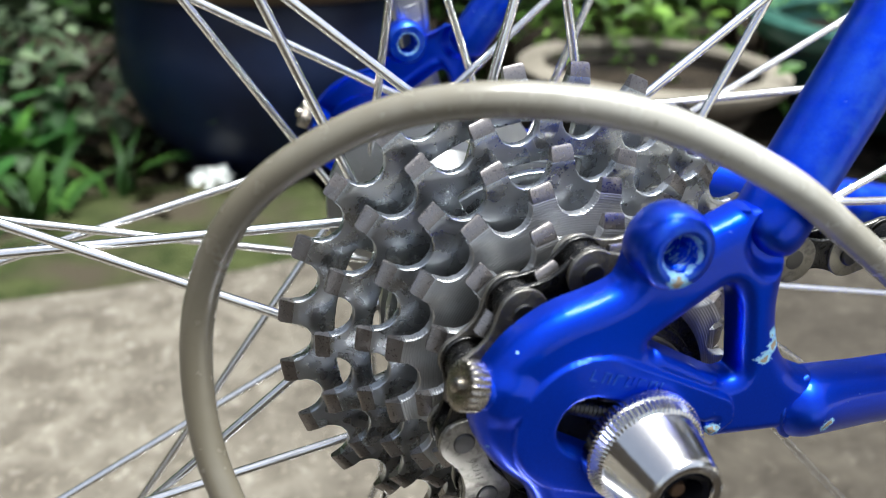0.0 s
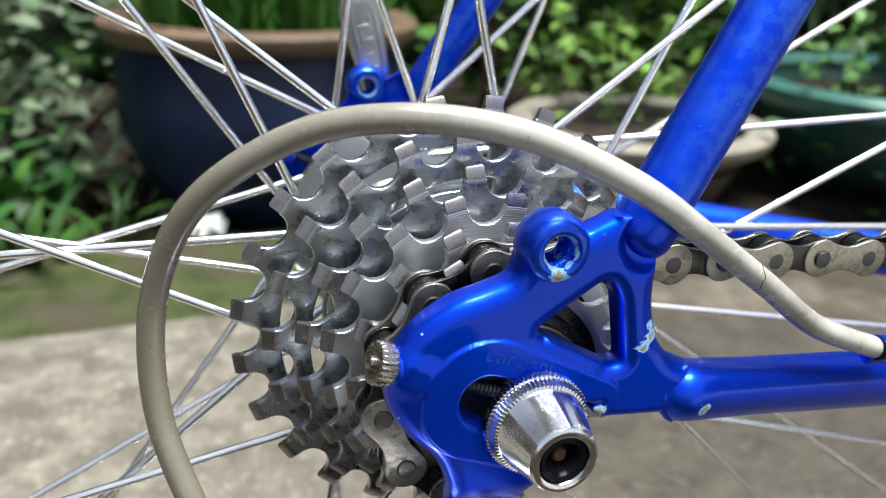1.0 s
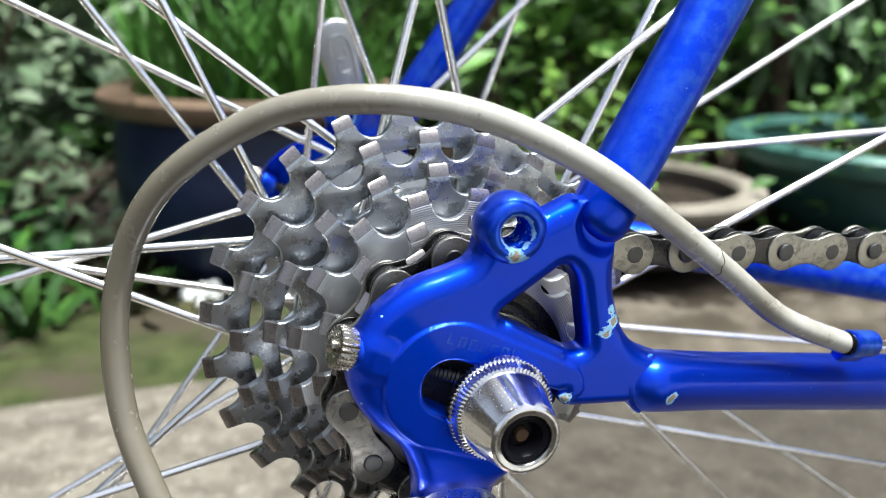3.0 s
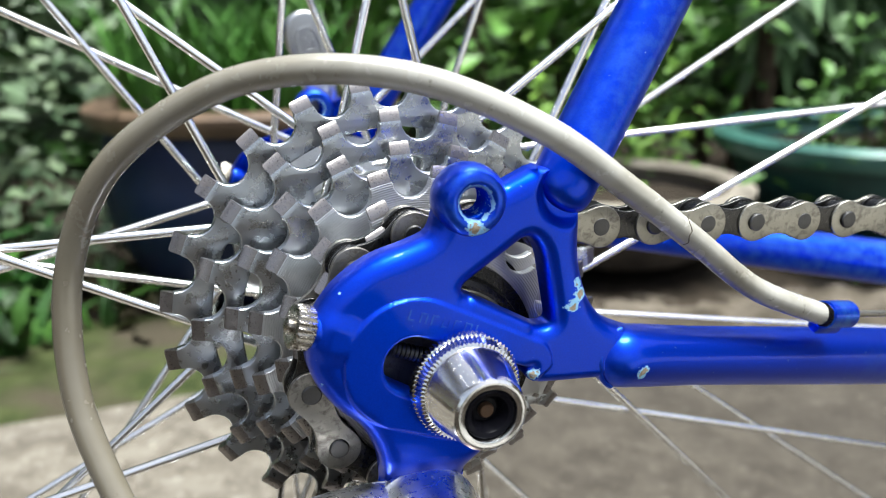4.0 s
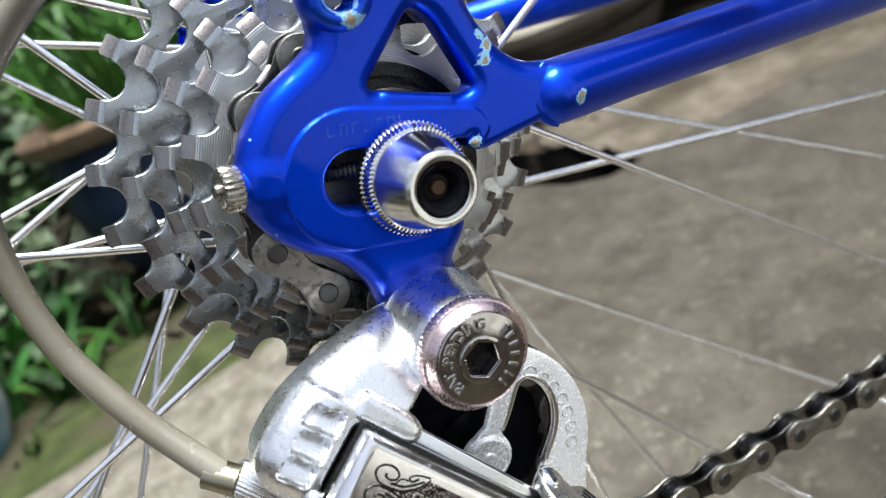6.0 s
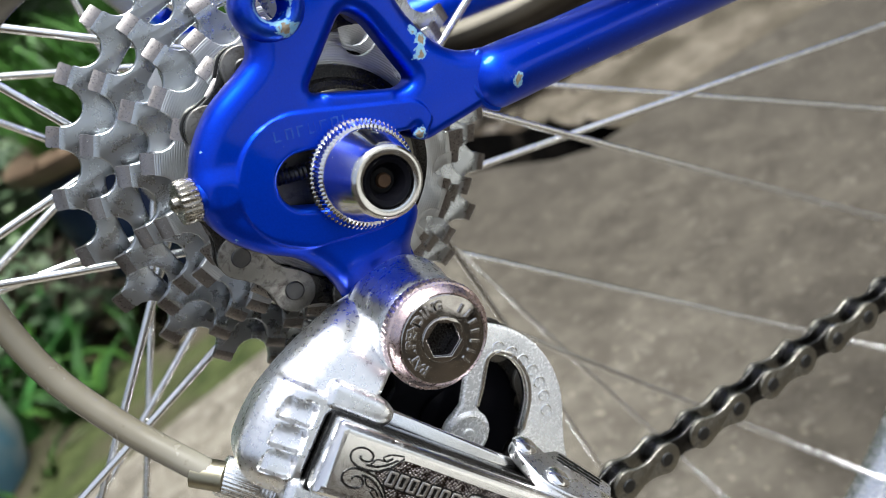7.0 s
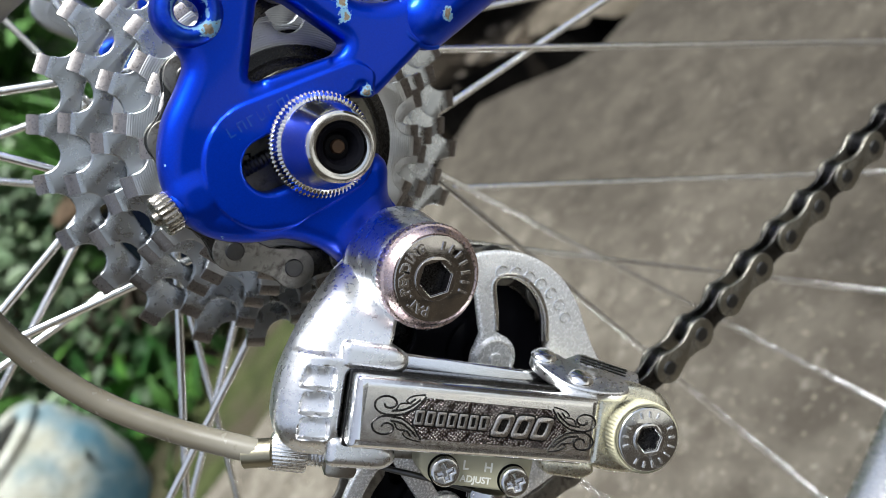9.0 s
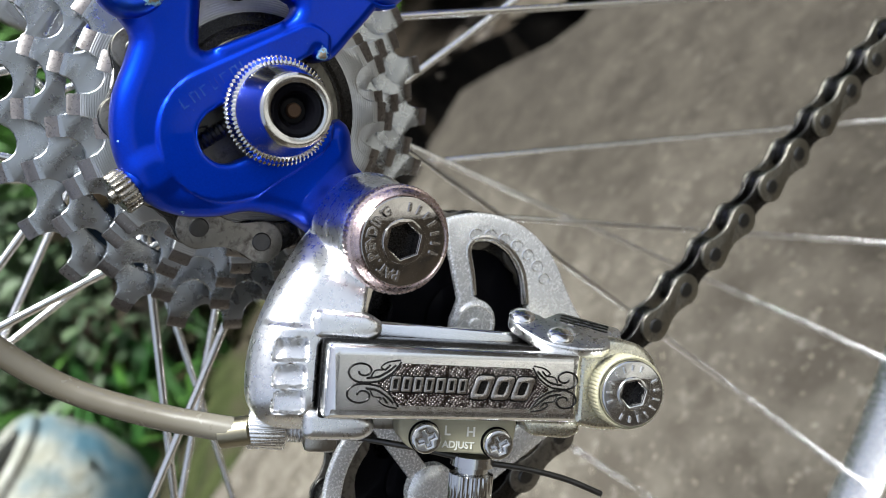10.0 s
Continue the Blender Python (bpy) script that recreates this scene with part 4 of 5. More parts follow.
def socket_bolt(r, face, m, name, label, material):
    """A bolt head with a hexagonal socket; m's third axis points out of it."""
    bm = bmesh.new()
    hexagon = [(r * 0.40 * math.cos(radians(60 * k + 15)), r * 0.40 * math.sin(radians(60 * k + 15))) for k in range(6)]
    slab(bm, [arc(0, 0, r, 0, 360, 48)[:-1], hexagon], face - 2.6, face, 0.35, m, 3)
    slab(bm, [arc(0, 0, r * 0.51, 0, 360, 40)[:-1], [(1.04 * x, 1.04 * y) for x, y in hexagon]], face - 1.0, face + 0.35, 0.2, m, 2)
    bolt = part(name, bm, material, derailleur, label, 30)
    # dark floor: the socket's shade is put into its colour
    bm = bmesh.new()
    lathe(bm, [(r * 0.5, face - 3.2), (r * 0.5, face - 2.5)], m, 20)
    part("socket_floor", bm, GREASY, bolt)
    return bolt


bolt_face = PIVOT @ Matrix.Rotation(math.atan2((PIVOT.to_3x3().inverted() @ Vector((0.59, -0.1, -0.68))).y, (PIVOT.to_3x3().inverted() @ Vector((0.59, -0.1, -0.68))).x), 4, "Z")
pivot_bolt = socket_bolt(8.3, 26.7, bolt_face, "pivot_bolt", "chromed pivot bolt with a hexagonal socket", POLISHED)


def round_text(words, r, first, step, m, size, parent, material, name="raised_writing"):
    bm = bmesh.new()
    for k, letter in enumerate(words):
        a = radians(first - step * k)
        if letter == "|":  # a plain bar where a name stands
            bar = bmesh.new()
            box(bar, (size * 0.22, size * 0.72, 0.3), m @ Matrix.Translation((r * math.cos(a), r * math.sin(a), 0.1)) @ Matrix.Rotation(a - math.pi / 2, 4, "Z"))
            part(name, bar, material, parent)
        elif letter != " ":
            text_on(bm, letter, size, m @ Matrix.Translation((r * math.cos(a), r * math.sin(a), 0)) @ Matrix.Rotation(a - math.pi / 2, 4, "Z"), 0.2, 0.035 * size)
    if bm.verts:
        part(name, bm, material, parent)


round_text("PAT.PENDING", 6.3, 255, 13.4, bolt_face @ Matrix.Translation((0, 0, 26.75)), 2.6, pivot_bolt, CHROME)
round_text("|||||||", 6.3, 78, 17, bolt_face @ Matrix.Translation((0, 0, 26.75)), 2.4, pivot_bolt, CHROME, "plain_mark")

# the engraved name plate
bm = bmesh.new()
shape = rounded([(-24.5, 6.6), (24.6, 6.9), (24.6, -6.4), (-24.5, -6.7)], 0.8, 3)
slab(bm, [shape], -7.0, 0.0, 1.9, PLATE, 5)
field = rounded([(-15.8, 0.0), (-13.6, 1.4), (-11.2, 3.8), (14.0, 3.8), (15.8, 1.4), (18.0, 0), (15.8, -1.4), (14.0, -3.8), (-11.2, -3.8), (-13.6, -1.4)], 0.6, 3)
plate = part("name_plate", bm, CHROME, derailleur, "engraved chrome name plate", 30)
bm = bmesh.new()
slab(bm, [field], -0.5, 0.06, 0.0, PLATE)
part("beaded_field", bm, BEADS, plate, "dark beaded ground of the plate")
slant = Matrix(((1, 0.1, 0, 0), (0, 1, 0, 0), (0, 0, 1, 0), (0, 0, 0, 1)))
for k in range(7):  # the maker's name, as plain outlined bars
    bm = bmesh.new()
    m = PLATE @ Matrix.Translation((-12.3 + 2.12 * k, 0.1, 0.1)) @ slant
    slab(bm, [rounded([(-0.88, -1.35), (0.88, -1.35), (0.88, 1.35), (-0.88, 1.35)], 0.25, 2), [(-0.34, -0.85), (0.34, -0.85), (0.34, 0.85), (-0.34, 0.85)]], -0.15, 0.22, 0.08, m, 1)
    part("raised_mark", bm, MARKS, plate)
slant = Matrix(((1, 0.32, 0, 0), (0, 1, 0, 0), (0, 0, 1, 0), (0, 0, 0, 1)))
for k in range(3):  # the model mark, as three plain slanted rings
    bm = bmesh.new()
    m = PLATE @ Matrix.Translation((4.3 + 4.05 * k, 0, 0.1)) @ slant
    slab(bm, [rounded([(-1.85, -2.2), (1.85, -2.2), (1.85, 2.2), (-1.85, 2.2)], 0.9, 2), rounded([(-0.75, -1.2), (0.75, -1.2), (0.75, 1.2), (-0.75, 1.2)], 0.4, 2)], -0.15, 0.32, 0.14, m, 1)
    part("raised_mark", bm, MARKS, plate)
for sx, corner in ((1, 14.0), (-1, 11.2)):  # engraved scrolls at both ends
    for sy in (1, -1):
        curl = [(corner + 7.2 + (2.9 - a / 190) * math.cos(radians(a - 80)), 2.1 + (1.95 - a / 280) * math.sin(radians(a - 80))) for a in range(0, 450, 22)]
        lines = [
            ([(corner + 0.2, 4.0), (corner + 1.8, 1.9), (corner + 4.0, 0.5), (corner + 6.0, 0.15)] + curl, 0.2),
            ([(corner + 0.4, 4.3), (corner + 2.6, 3.9), (corner + 3.9, 3.0), (corner + 3.3, 2.5), (corner + 4.9, 2.3), (corner + 5.6, 1.2)], 0.16),
            ([(corner + 1.2, 3.4), (corner + 2.4, 2.3), (corner + 4.3, 1.2), (corner + 6.4, 0.9)], 0.22),
            ([(corner + 2.2, 3.4), (corner + 3.2, 2.4)], 0.2),
        ]
        bm = bmesh.new()
        for line, r in lines:
            sweep(bm, smooth([tuple(PLATE @ Vector((sx * x, sy * y, 0.02))) for x, y in line], 3, False), r, None, 2)
        part("engraved_scroll", bm, GREASY, plate)
for k in range(7):  # dark outlines round the raised marks
    bm = bmesh.new()
    m = PLATE @ Matrix.Translation((-12.3 + 2.12 * k, 0.1, 0.1)) @ Matrix(((1, 0.1, 0, 0), (0, 1, 0, 0), (0, 0, 1, 0), (0, 0, 0, 1)))
    slab(bm, [rounded([(-1.02, -1.6), (1.02, -1.6), (1.02, 1.6), (-1.02, 1.6)], 0.3, 2)], -0.15, 0.04, 0.0, m)
    part("engraved_outline", bm, GREASY, plate)
for k in range(3):
    bm = bmesh.new()
    m = PLATE @ Matrix.Translation((4.3 + 4.05 * k, 0, 0.1)) @ Matrix(((1, 0.32, 0, 0), (0, 1, 0, 0), (0, 0, 1, 0), (0, 0, 0, 1)))
    slab(bm, [rounded([(-2.0, -2.5), (2.0, -2.5), (2.0, 2.5), (-2.0, 2.5)], 0.9, 2)], -0.15, 0.04, 0.0, m)
    part("engraved_outline", bm, GREASY, plate)
bm = bmesh.new()
slab(bm, [rounded([(-24.8, 7.2), (25.4, 7.6), (25.4, -7.0), (-24.8, -7.3)], 0.8, 2)], -11.0, -5.0, 0.2, PLATE)
part("link_back", bm, GREASY, derailleur, "dark back of the outer link")
# the inner link, a bar behind the plate
bm = bmesh.new()
slab(bm, [rounded([(-4, 3.6), (30, 3.2), (33, 5.4), (33, 8.2), (26, 8.4), (-4, 9.0)], 1.2, 3)], -17.0, -13.4, 0.7, DER, 2)
part("inner_link", bm, CHROME, derailleur, "narrow chromed inner link")
bm = bmesh.new()
BRIDGE = DER @ Matrix.Translation((32.8, 8.0, -8.0)) @ Matrix.Rotation(radians(-63), 4, "X")  # its top leans towards the viewer
slab(bm, [rounded([(-9.4, 5.5), (-7.7, 9.4), (-3.2, 9.2), (0.4, 5.2), (7.5, 4.6), (11.0, 1.0), (9.6, -3.4), (2.6, -4.2), (-3.6, -3.0), (-7.4, 1.6)], 2.2, 5)], -1.6, 0.9, 0.7, BRIDGE, 4)
slab(bm, [rounded([(-2.0, 8.4), (4, 12.6), (16, 7.4), (14, 1.6), (5, 4.6)], 1.2, 3)], -2.6, -0.9, 0.3, BRIDGE, 2)
bridge = part("bridge_plate", bm, BUFFED, derailleur, "riveted chromed bridge plate")
for k in range(3):  # dark grooves along the plate: bars with the grooves' shade as their colour
    bm = bmesh.new()
    box(bm, (10.0, 0.42, 0.3), BRIDGE @ Matrix.Translation((8.6 - 0.5 * k, 9.4 - 1.1 * k, -0.85)) @ Matrix.Rotation(radians(-21), 4, "Z"), 0.1, 1)
    part("groove", bm, HOLLOW, bridge)
for u, w in ((-6.2, 6.6), (0.0, 0.0)):
    bm = bmesh.new()
    lathe(bm, [(2.7, 0.8), (2.7, 1.1), (2.4, 1.5), (1.5, 1.8), (0.4, 1.9)], BRIDGE @ Matrix.Translation((u, w, 0)), 24)
    part("rivet", bm, CHROME, bridge, "domed rivet head")
# lower pivot
bm = bmesh.new()
slab(bm, [rounded([(37.0, 7.4), (44, 9.4), (52.5, 7.6), (56, 0), (52.5, -8.4), (44, -9.6), (37.0, -8.6)], [1, 3, 5, 6, 5, 3, 1], 5)], -16.0, -7.6, 1.4, DER, 3)
slab(bm, [rounded([(37, 9.4), (50, 8.6), (53, 4), (50, -2), (38, -2)], 2, 3)], -33.0, -14.0, 1.0, DER, 2)
slab(bm, [rounded([(25.5, -7.4), (37.5, -7.6), (38.5, -9.5), (36, -11.2), (28, -10.8)], 1.2, 3)], -13.0, -7.0, 0.8, DER, 2)
part("lower_knuckle", bm, CHAMPAGNE, derailleur, "champagne alloy lower knuckle", 34)
bm = bmesh.new()
lathe(bm, [(6.0, -8.0), (7.1, -7.8), (7.3, -7.4), (7.3, -3.9), (6.9, -3.5), (6.5, -3.8), (6.0, -8.0)], in_der(46.6, -1.0, 0), 168, (2, 3, 56, 0.28))
part("knurled_collar", bm, CREAM, derailleur, "knurled cream collar", 30)
low_bolt = socket_bolt(6.4, -2.4, in_der(46.6, -1.0, 0), "cage_bolt", "chromed cage bolt with a hexagonal socket", NICKEL)
round_text("||||||| ||||||||", 5.0, 200, 21, in_der(46.6, -1.0, -2.35), 1.7, low_bolt, ALLOY, "plain_mark")
# limit screws in their cream block
bm = bmesh.new()
slab(bm, [rounded([(1.6, -6.8), (24.6, -7.4), (24.4, -11.8), (22.6, -14.6), (4.4, -14.0), (1.8, -11.6)], [0.8, 0.8, 2, 2.5, 2.5, 2], 4)], -13.0, -5.6, 0.7, DER, 2)
block = part("limit_block", bm, CREAM, derailleur, "cream plastic limit screw block")
bm = bmesh.new()
text_on(bm, "L", 2.5, in_der(11.0, -10.1, -5.5), 0.15, 0.04)
text_on(bm, "H", 2.5, in_der(15.6, -10.2, -5.5), 0.15, 0.04)
text_on(bm, "ADJUST", 1.8, in_der(13.3, -12.7, -5.5) @ Matrix.Rotation(radians(-1.5), 4, "Z"), 0.15, 0.03)
part("raised_writing", bm, PALE_INK, block)
for u, v in ((6.7, -11.3), (20.7, -12.0)):
    bm = bmesh.new()
    m = in_der(u, v, 0)
    cross = []
    for k in range(4):
        a = radians(90 * k + 25)
        for s in (-0.22, 0.22):
            cross.append((1.55 * math.cos(a + s), 1.55 * math.sin(a + s)))
        cross.append((0.55 * math.cos(a + radians(45)), 0.55 * math.sin(a + radians(45))))
    slab(bm, [arc(0, 0, 2.85, 0, 360, 36)[:-1], cross], -5.4, -3.4, 0.5, m, 3)
    lathe(bm, [(2.2, -6), (2.2, -4.7)], m, 20)
    screw = part("limit_screw", bm, NICKEL, block, "chromed cross-head limit screw", 30)
    # black ring round the head, painted shade of the recess
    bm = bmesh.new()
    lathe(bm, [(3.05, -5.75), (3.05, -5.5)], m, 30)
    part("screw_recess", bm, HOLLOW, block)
# cable barrel, bare cable and its clamp
bm = bmesh.new()
barrel_at = place(DER @ Vector((-25.2, -13.8, -19.0)), DV, DER.to_3x3().col[2])
barrel_at = Matrix.Translation(barrel_at.translation) @ along((0, 0, 0), DU)
lathe(bm, [(2.4, -0.2), (3.5, 0), (3.75, 0.3), (3.75, 6.8), (3.4, 7.2)] + [(2.35 if k % 2 else 2.05, 7.4 + 0.36 * k) for k in range(16)], barrel_at, 120, (2, 3, 30, 0.25))
part("barrel_adjuster", bm, ALLOY, derailleur, "knurled silver barrel adjuster", 40)
bm = bmesh.new()
box(bm, (6.5, 7, 8), in_der(-11.5, -13.5, -18), 1.2)
box(bm, (20, 5, 7), in_der(2, -9.5, -17), 1.2)
part("cable_lug", bm, WORN, derailleur, "grimy cable lug under the body")
bm = bmesh.new()
wire = [DER @ Vector(p) for p in ((-10, -12.8, -17), (-5, -13.2, -12), (8, -14.6, -9.5), (18, -16.4, -9), (28, -17.6, -9), (37, -19.6, -9.5), (45, -22.5, -10))]
sweep(bm, smooth([tuple(p) for p in wire], 5, False), 0.62, None, 3)
part("bare_cable", bm, PIN_STEEL, derailleur, "bare braided gear cable end")
bm = bmesh.new()
lathe(bm, [(3.0, 0), (4.2, 0.2), (4.2, 2.2), (3.2, 2.5), (3.2, 3.4), (4.4, 3.8), (4.4, 9), (3.8, 9.6)], along(DER @ Vector((17.6, -15.2, -10)), -DV), 90, (5, 6, 30, 0.3))
part("cable_clamp", bm, NICKEL, derailleur, "cable clamp bolt")

# cage and pulleys
bm = bmesh.new()
cx, cy = P1
ring_out = arc(cx, cy, 24.4, 56, -30, 20) + [(12.6, -82), (10.5, -90), (2, -95), (-2.5, -86), (1.0, -76)]
inner_edge = smooth([(5.6, -71.2), (10.2, -66.0), (12.2, -60.3), (11.6, -55.0), (9.3, -51.6), (7.2, -50.9), (5.4, -51.9), (2.2, -55.8), (-0.9, -59.0)], 4, False)
leg = arc(cx, cy, 5.6, 25, -262, 22) + [(-3.7, -56.6), (2.4, -48.6), (6.2, -44.2)]
slab(bm, [ring_out + inner_edge + leg], 3.2, 5.2, 0.6, BIKE_FRONT, 3)
cage = part("cage_plate", bm, SATIN, derailleur, "curved alloy cage plate with engraved scrolls", 34)
bm = bmesh.new()
sweep(bm, [tuple(BIKE_FRONT @ Vector((x, z, 4.2))) for x, z in inner_edge], 1.15, None, 5)
part("polished_edge", bm, CHROME, cage, "rounded polished edge of the cage plate", 60)
bm = bmesh.new()
lathe(bm, [(5.2, 3.0), (5.2, 5.4), (4.7, 5.9), (4.3, 6.0), (4.0, 5.7), (1.6, 5.7), (1.4, 6.3), (0.7, 6.4)], BIKE_FRONT @ Matrix.Translation((cx, cy, 0)), 36)
part("pulley_bolt", bm, SATIN, cage, "domed pulley bolt", 30)
for k in range(7):  # engraved scrolls along the arc
    bm = bmesh.new()
    a = radians(40 - 10.5 * k)
    c0 = Vector((cx + 19.6 * math.cos(a), cy + 19.6 * math.sin(a)))
    loop = [BIKE_FRONT @ Vector((c0.x + (1.5 - b / 400) * math.cos(radians(b) + a), c0.y + (1.5 - b / 400) * math.sin(radians(b) + a), 5.2)) for b in range(-60, 290, 25)]
    sweep(bm, [tuple(p) for p in loop], 0.16, None, 1)
    part("engraved_scroll", bm, CHROME, cage)
for centre, cover in ((P1, False), (P2, True)):
    pts, p_r, p_s = sprocket_outline(10, 22.4)
    bm = bmesh.new()
    m = BIKE_FRONT @ Matrix.Translation((centre.x, centre.y, -3.8)) @ Matrix.Rotation(0.2, 4, "Z")
    holes = [arc(12.0 * math.cos(radians(72 * k)), 12.0 * math.sin(radians(72 * k)), 2.6, 0, 360, 14)[:-1] for k in range(5)] if cover else []
    slab(bm, [pts] + holes, -1.3, 1.3, 0.3, m, 2)
    teeth_bm = bmesh.new()
    tooth_tips(teeth_bm, 10, p_r, p_s, 2.4, 0.0)
    teeth_bm.transform(m)
    teeth_me = bpy.data.meshes.new("teeth")
    teeth_bm.to_mesh(teeth_me)
    teeth_bm.free()
    taken(bm, teeth_me)
    lathe(bm, [(5, -3), (8.5, -2.8), (8.5, 2.8), (5.5, 3.4), (5, 3.4)], m, 36)
    part("jockey_pulley", bm, DARK, derailleur, "black toothed jockey pulley", 34)
bm = bmesh.new()
c2 = P2
slab(bm, [arc(c2.x, c2.y, 25.0, 70, 290, 30) + arc(c2.x, c2.y, 21.0, 290, 70, 30)], 3.2, 5.0, 0.5, BIKE_FRONT, 2)
part("cage_plate", bm, SATIN, derailleur, "curved alloy cage arm round the lower pulley", 34)
for a in (75, 165, 250):
    bm = bmesh.new()
    d = Vector((math.cos(radians(a)), math.sin(radians(a)), 0))
    box(bm, (21, 4.6, 1.8), BIKE_FRONT @ Matrix.Translation((c2.x + 12 * d.x, c2.y + 12 * d.y, 4.0)) @ Matrix.Rotation(radians(a), 4, "Z"), 0.5, 2)
    part("cage_spoke", bm, SATIN, derailleur, "", 34)
bm = bmesh.new()
box(bm, (30, 7, 1.8), BIKE_FRONT @ Matrix.Translation((-20, -92, 3.2)) @ Matrix.Rotation(radians(-20), 4, "Z"), 0.5, 2)
lathe(bm, [(6.0, 3.0), (6.0, 5.2), (4.6, 6.0), (2, 6.2)], BIKE_FRONT @ Matrix.Translation((c2.x, c2.y, 0)), 36)
part("cage_bar", bm, SATIN, derailleur, "alloy bar between the two pulleys", 34)
bm = bmesh.new()
slab(bm, [rounded([(4, -42), (16, -50), (16, -80), (4, -98), (-40, -104), (-60, -90), (-58, -66), (-30, -58), (-16, -46)], 10, 5)], -10.6, -9.4, 0.3, BIKE_FRONT)
part("back_cage_plate", bm, GREASY, derailleur, "dark inner cage plate")


# ---- ground ----
def grid_sheet(x0, x1, y0, y1, nx, ny, height):
    bm = bmesh.new()
    rows = []
    for j in range(ny + 1):
        row = []
        for i in range(nx + 1):
            x, y = x0 + (x1 - x0) * i / nx, y0 + (y1 - y0) * j / ny
            row.append(bm.verts.new((x, y, height(x, y))))
        rows.append(row)
    for a, b in zip(rows, rows[1:]):
        for i in range(nx):
            bm.faces.new((a[i], a[i + 1], b[i + 1], b[i]))
    return bm


def spread(u, far):
    """Stretches -1..1 so that most of it stays near the middle."""
    return math.copysign(abs(u) ** 4 * far + abs(u) * 4, u)


def edge_line(x):
    """How far back the concrete reaches at x."""
    line = 0.755 + 0.22 * max(0.0, min(x, 0.31)) - 0.035 * max(0.0, -x)
    line -= 0.17 * eased((x - 0.30) / 0.10) + 0.26 * max(0.0, x - 0.40)
    return line + (0.022 * noise.noise((x * 22, 0.3, 0)) + 0.010 * noise.noise((x * 60, 0.8, 0))) * max(0.0, min(1.0, x / 0.2))


# how wide the sheet with the painted shade is at x
def shade_width(x):
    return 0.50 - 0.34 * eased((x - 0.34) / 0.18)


bm = grid_sheet(-1, 1, -1, 1, 150, 150, lambda x, y: 0.0)
for v in bm.verts:
    x, y = spread(v.co.x, 900), spread(v.co.y, 900)
    v.co = (x, y + 1.0, -0.045 + 0.018 * noise.noise((x * 6, y * 6, 0)) + 0.008 * noise.noise((x * 25, y * 25, 3)) - (0.4 if 0.16 < x < 0.52 and 0.52 < y + 1.0 < edge_line(x) + shade_width(x) - 0.06 else 0.0))
thing("ground", bm, SOIL, "dark damp garden soil with leaf litter", "ground", kind="structure", angle=60)

bm = bmesh.new()
NX, NY = 170, 60
top = []
for j in range(NY + 1):
    row = []
    for i in range(NX + 1):
        x = -4 + 8 * i / NX
        x = math.copysign(abs(x / 4) ** 1.7 * 4, x)
        back_y = edge_line(x) if abs(x) < 1.6 else edge_line(math.copysign(1.6, x))
        y = back_y - (1 - j / NY) ** 1.3 * 0.95
        lip_drop = 0.012 * max(0.0, 1 - (back_y - y) / 0.02) if j == NY else 0.0
        row.append(bm.verts.new((x, y, 0.0 + 0.0025 * noise.noise((x * 9, y * 9, 1)) - lip_drop)))
    top.append(row)
skirt = [bm.verts.new((v.co.x, v.co.y + 0.006 + 0.008 * noise.noise((v.co.x * 30, 1, 1)), -0.45)) for v in top[-1]]
for a, b in zip(top + [], top[1:] + [skirt]):
    for i in range(NX):
        bm.faces.new((a[i], a[i + 1], b[i + 1], b[i]))
for v in bm.verts:  # the tyre stands on it
    if abs(v.co.y - 0.066) < 0.05 and abs(v.co.x) < 0.06 and v.co.z > -0.05:
        v.co.z = min(v.co.z, 0.0)
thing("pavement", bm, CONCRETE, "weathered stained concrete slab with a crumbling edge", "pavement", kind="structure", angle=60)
bm = grid_sheet(-1.3, 0.12, 0.70, 1.2, 60, 24, lambda x, y: 0.006 * noise.noise((x * 12, y * 12, 5)) - 0.008 - 0.05 * max(0, y - 0.98) * 4)
thing("moss", bm, MOSS, "patchy green moss strip along the slab", "moss", kind="structure", angle=60)

# unseen pale sheet, added so that the metal reflects something bright
bm = grid_sheet(0.24, 6.0, -3.2, -0.6, 60, 30, lambda x, y: 0.004 * noise.noise((x * 5, y * 5, 2)))
thing("path", bm, PALE_REFLECTOR, "unseen pale ground sheet added by the wall to brighten reflections", "path", kind="structure", angle=60)

# sunken sheet along the broken edge, deep shade put into its near-black colour
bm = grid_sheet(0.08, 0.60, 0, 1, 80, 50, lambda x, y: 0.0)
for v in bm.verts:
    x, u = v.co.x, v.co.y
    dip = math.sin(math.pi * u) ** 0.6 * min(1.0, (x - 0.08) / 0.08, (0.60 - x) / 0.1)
    v.co = (x, edge_line(x) - 0.02 + shade_width(x) * u, -0.03 - 0.4 * shade_width(x) * dip + 0.025 * noise.noise((x * 20, u * 10, 4)) + 0.01 * noise.noise((x * 60, u * 30, 4)))
thing("ditch", bm, SHADED_SOIL, "sunken near-black soil beside the slab, deep shade painted into its colour", "ditch", kind="structure", angle=60)

bm = grid_sheet(0.47, 2.2, 0, 1, 150, 40, lambda x, y: 0.0)
for v in bm.verts:
    x, u = v.co.x, v.co.y
    v.co = (x, edge_line(min(x, 1.6)) - 0.02 + 0.42 * u, -0.02 - 0.03 * u ** 3 + 0.014 * noise.noise((x * 22, u * 9, 7)) + 0.006 * noise.noise((x * 70, u * 30, 2)))
thing("soil_bank", bm, DRY_SOIL, "strip of dry grey-brown soil beside the slab", "soil", kind="structure", angle=60)

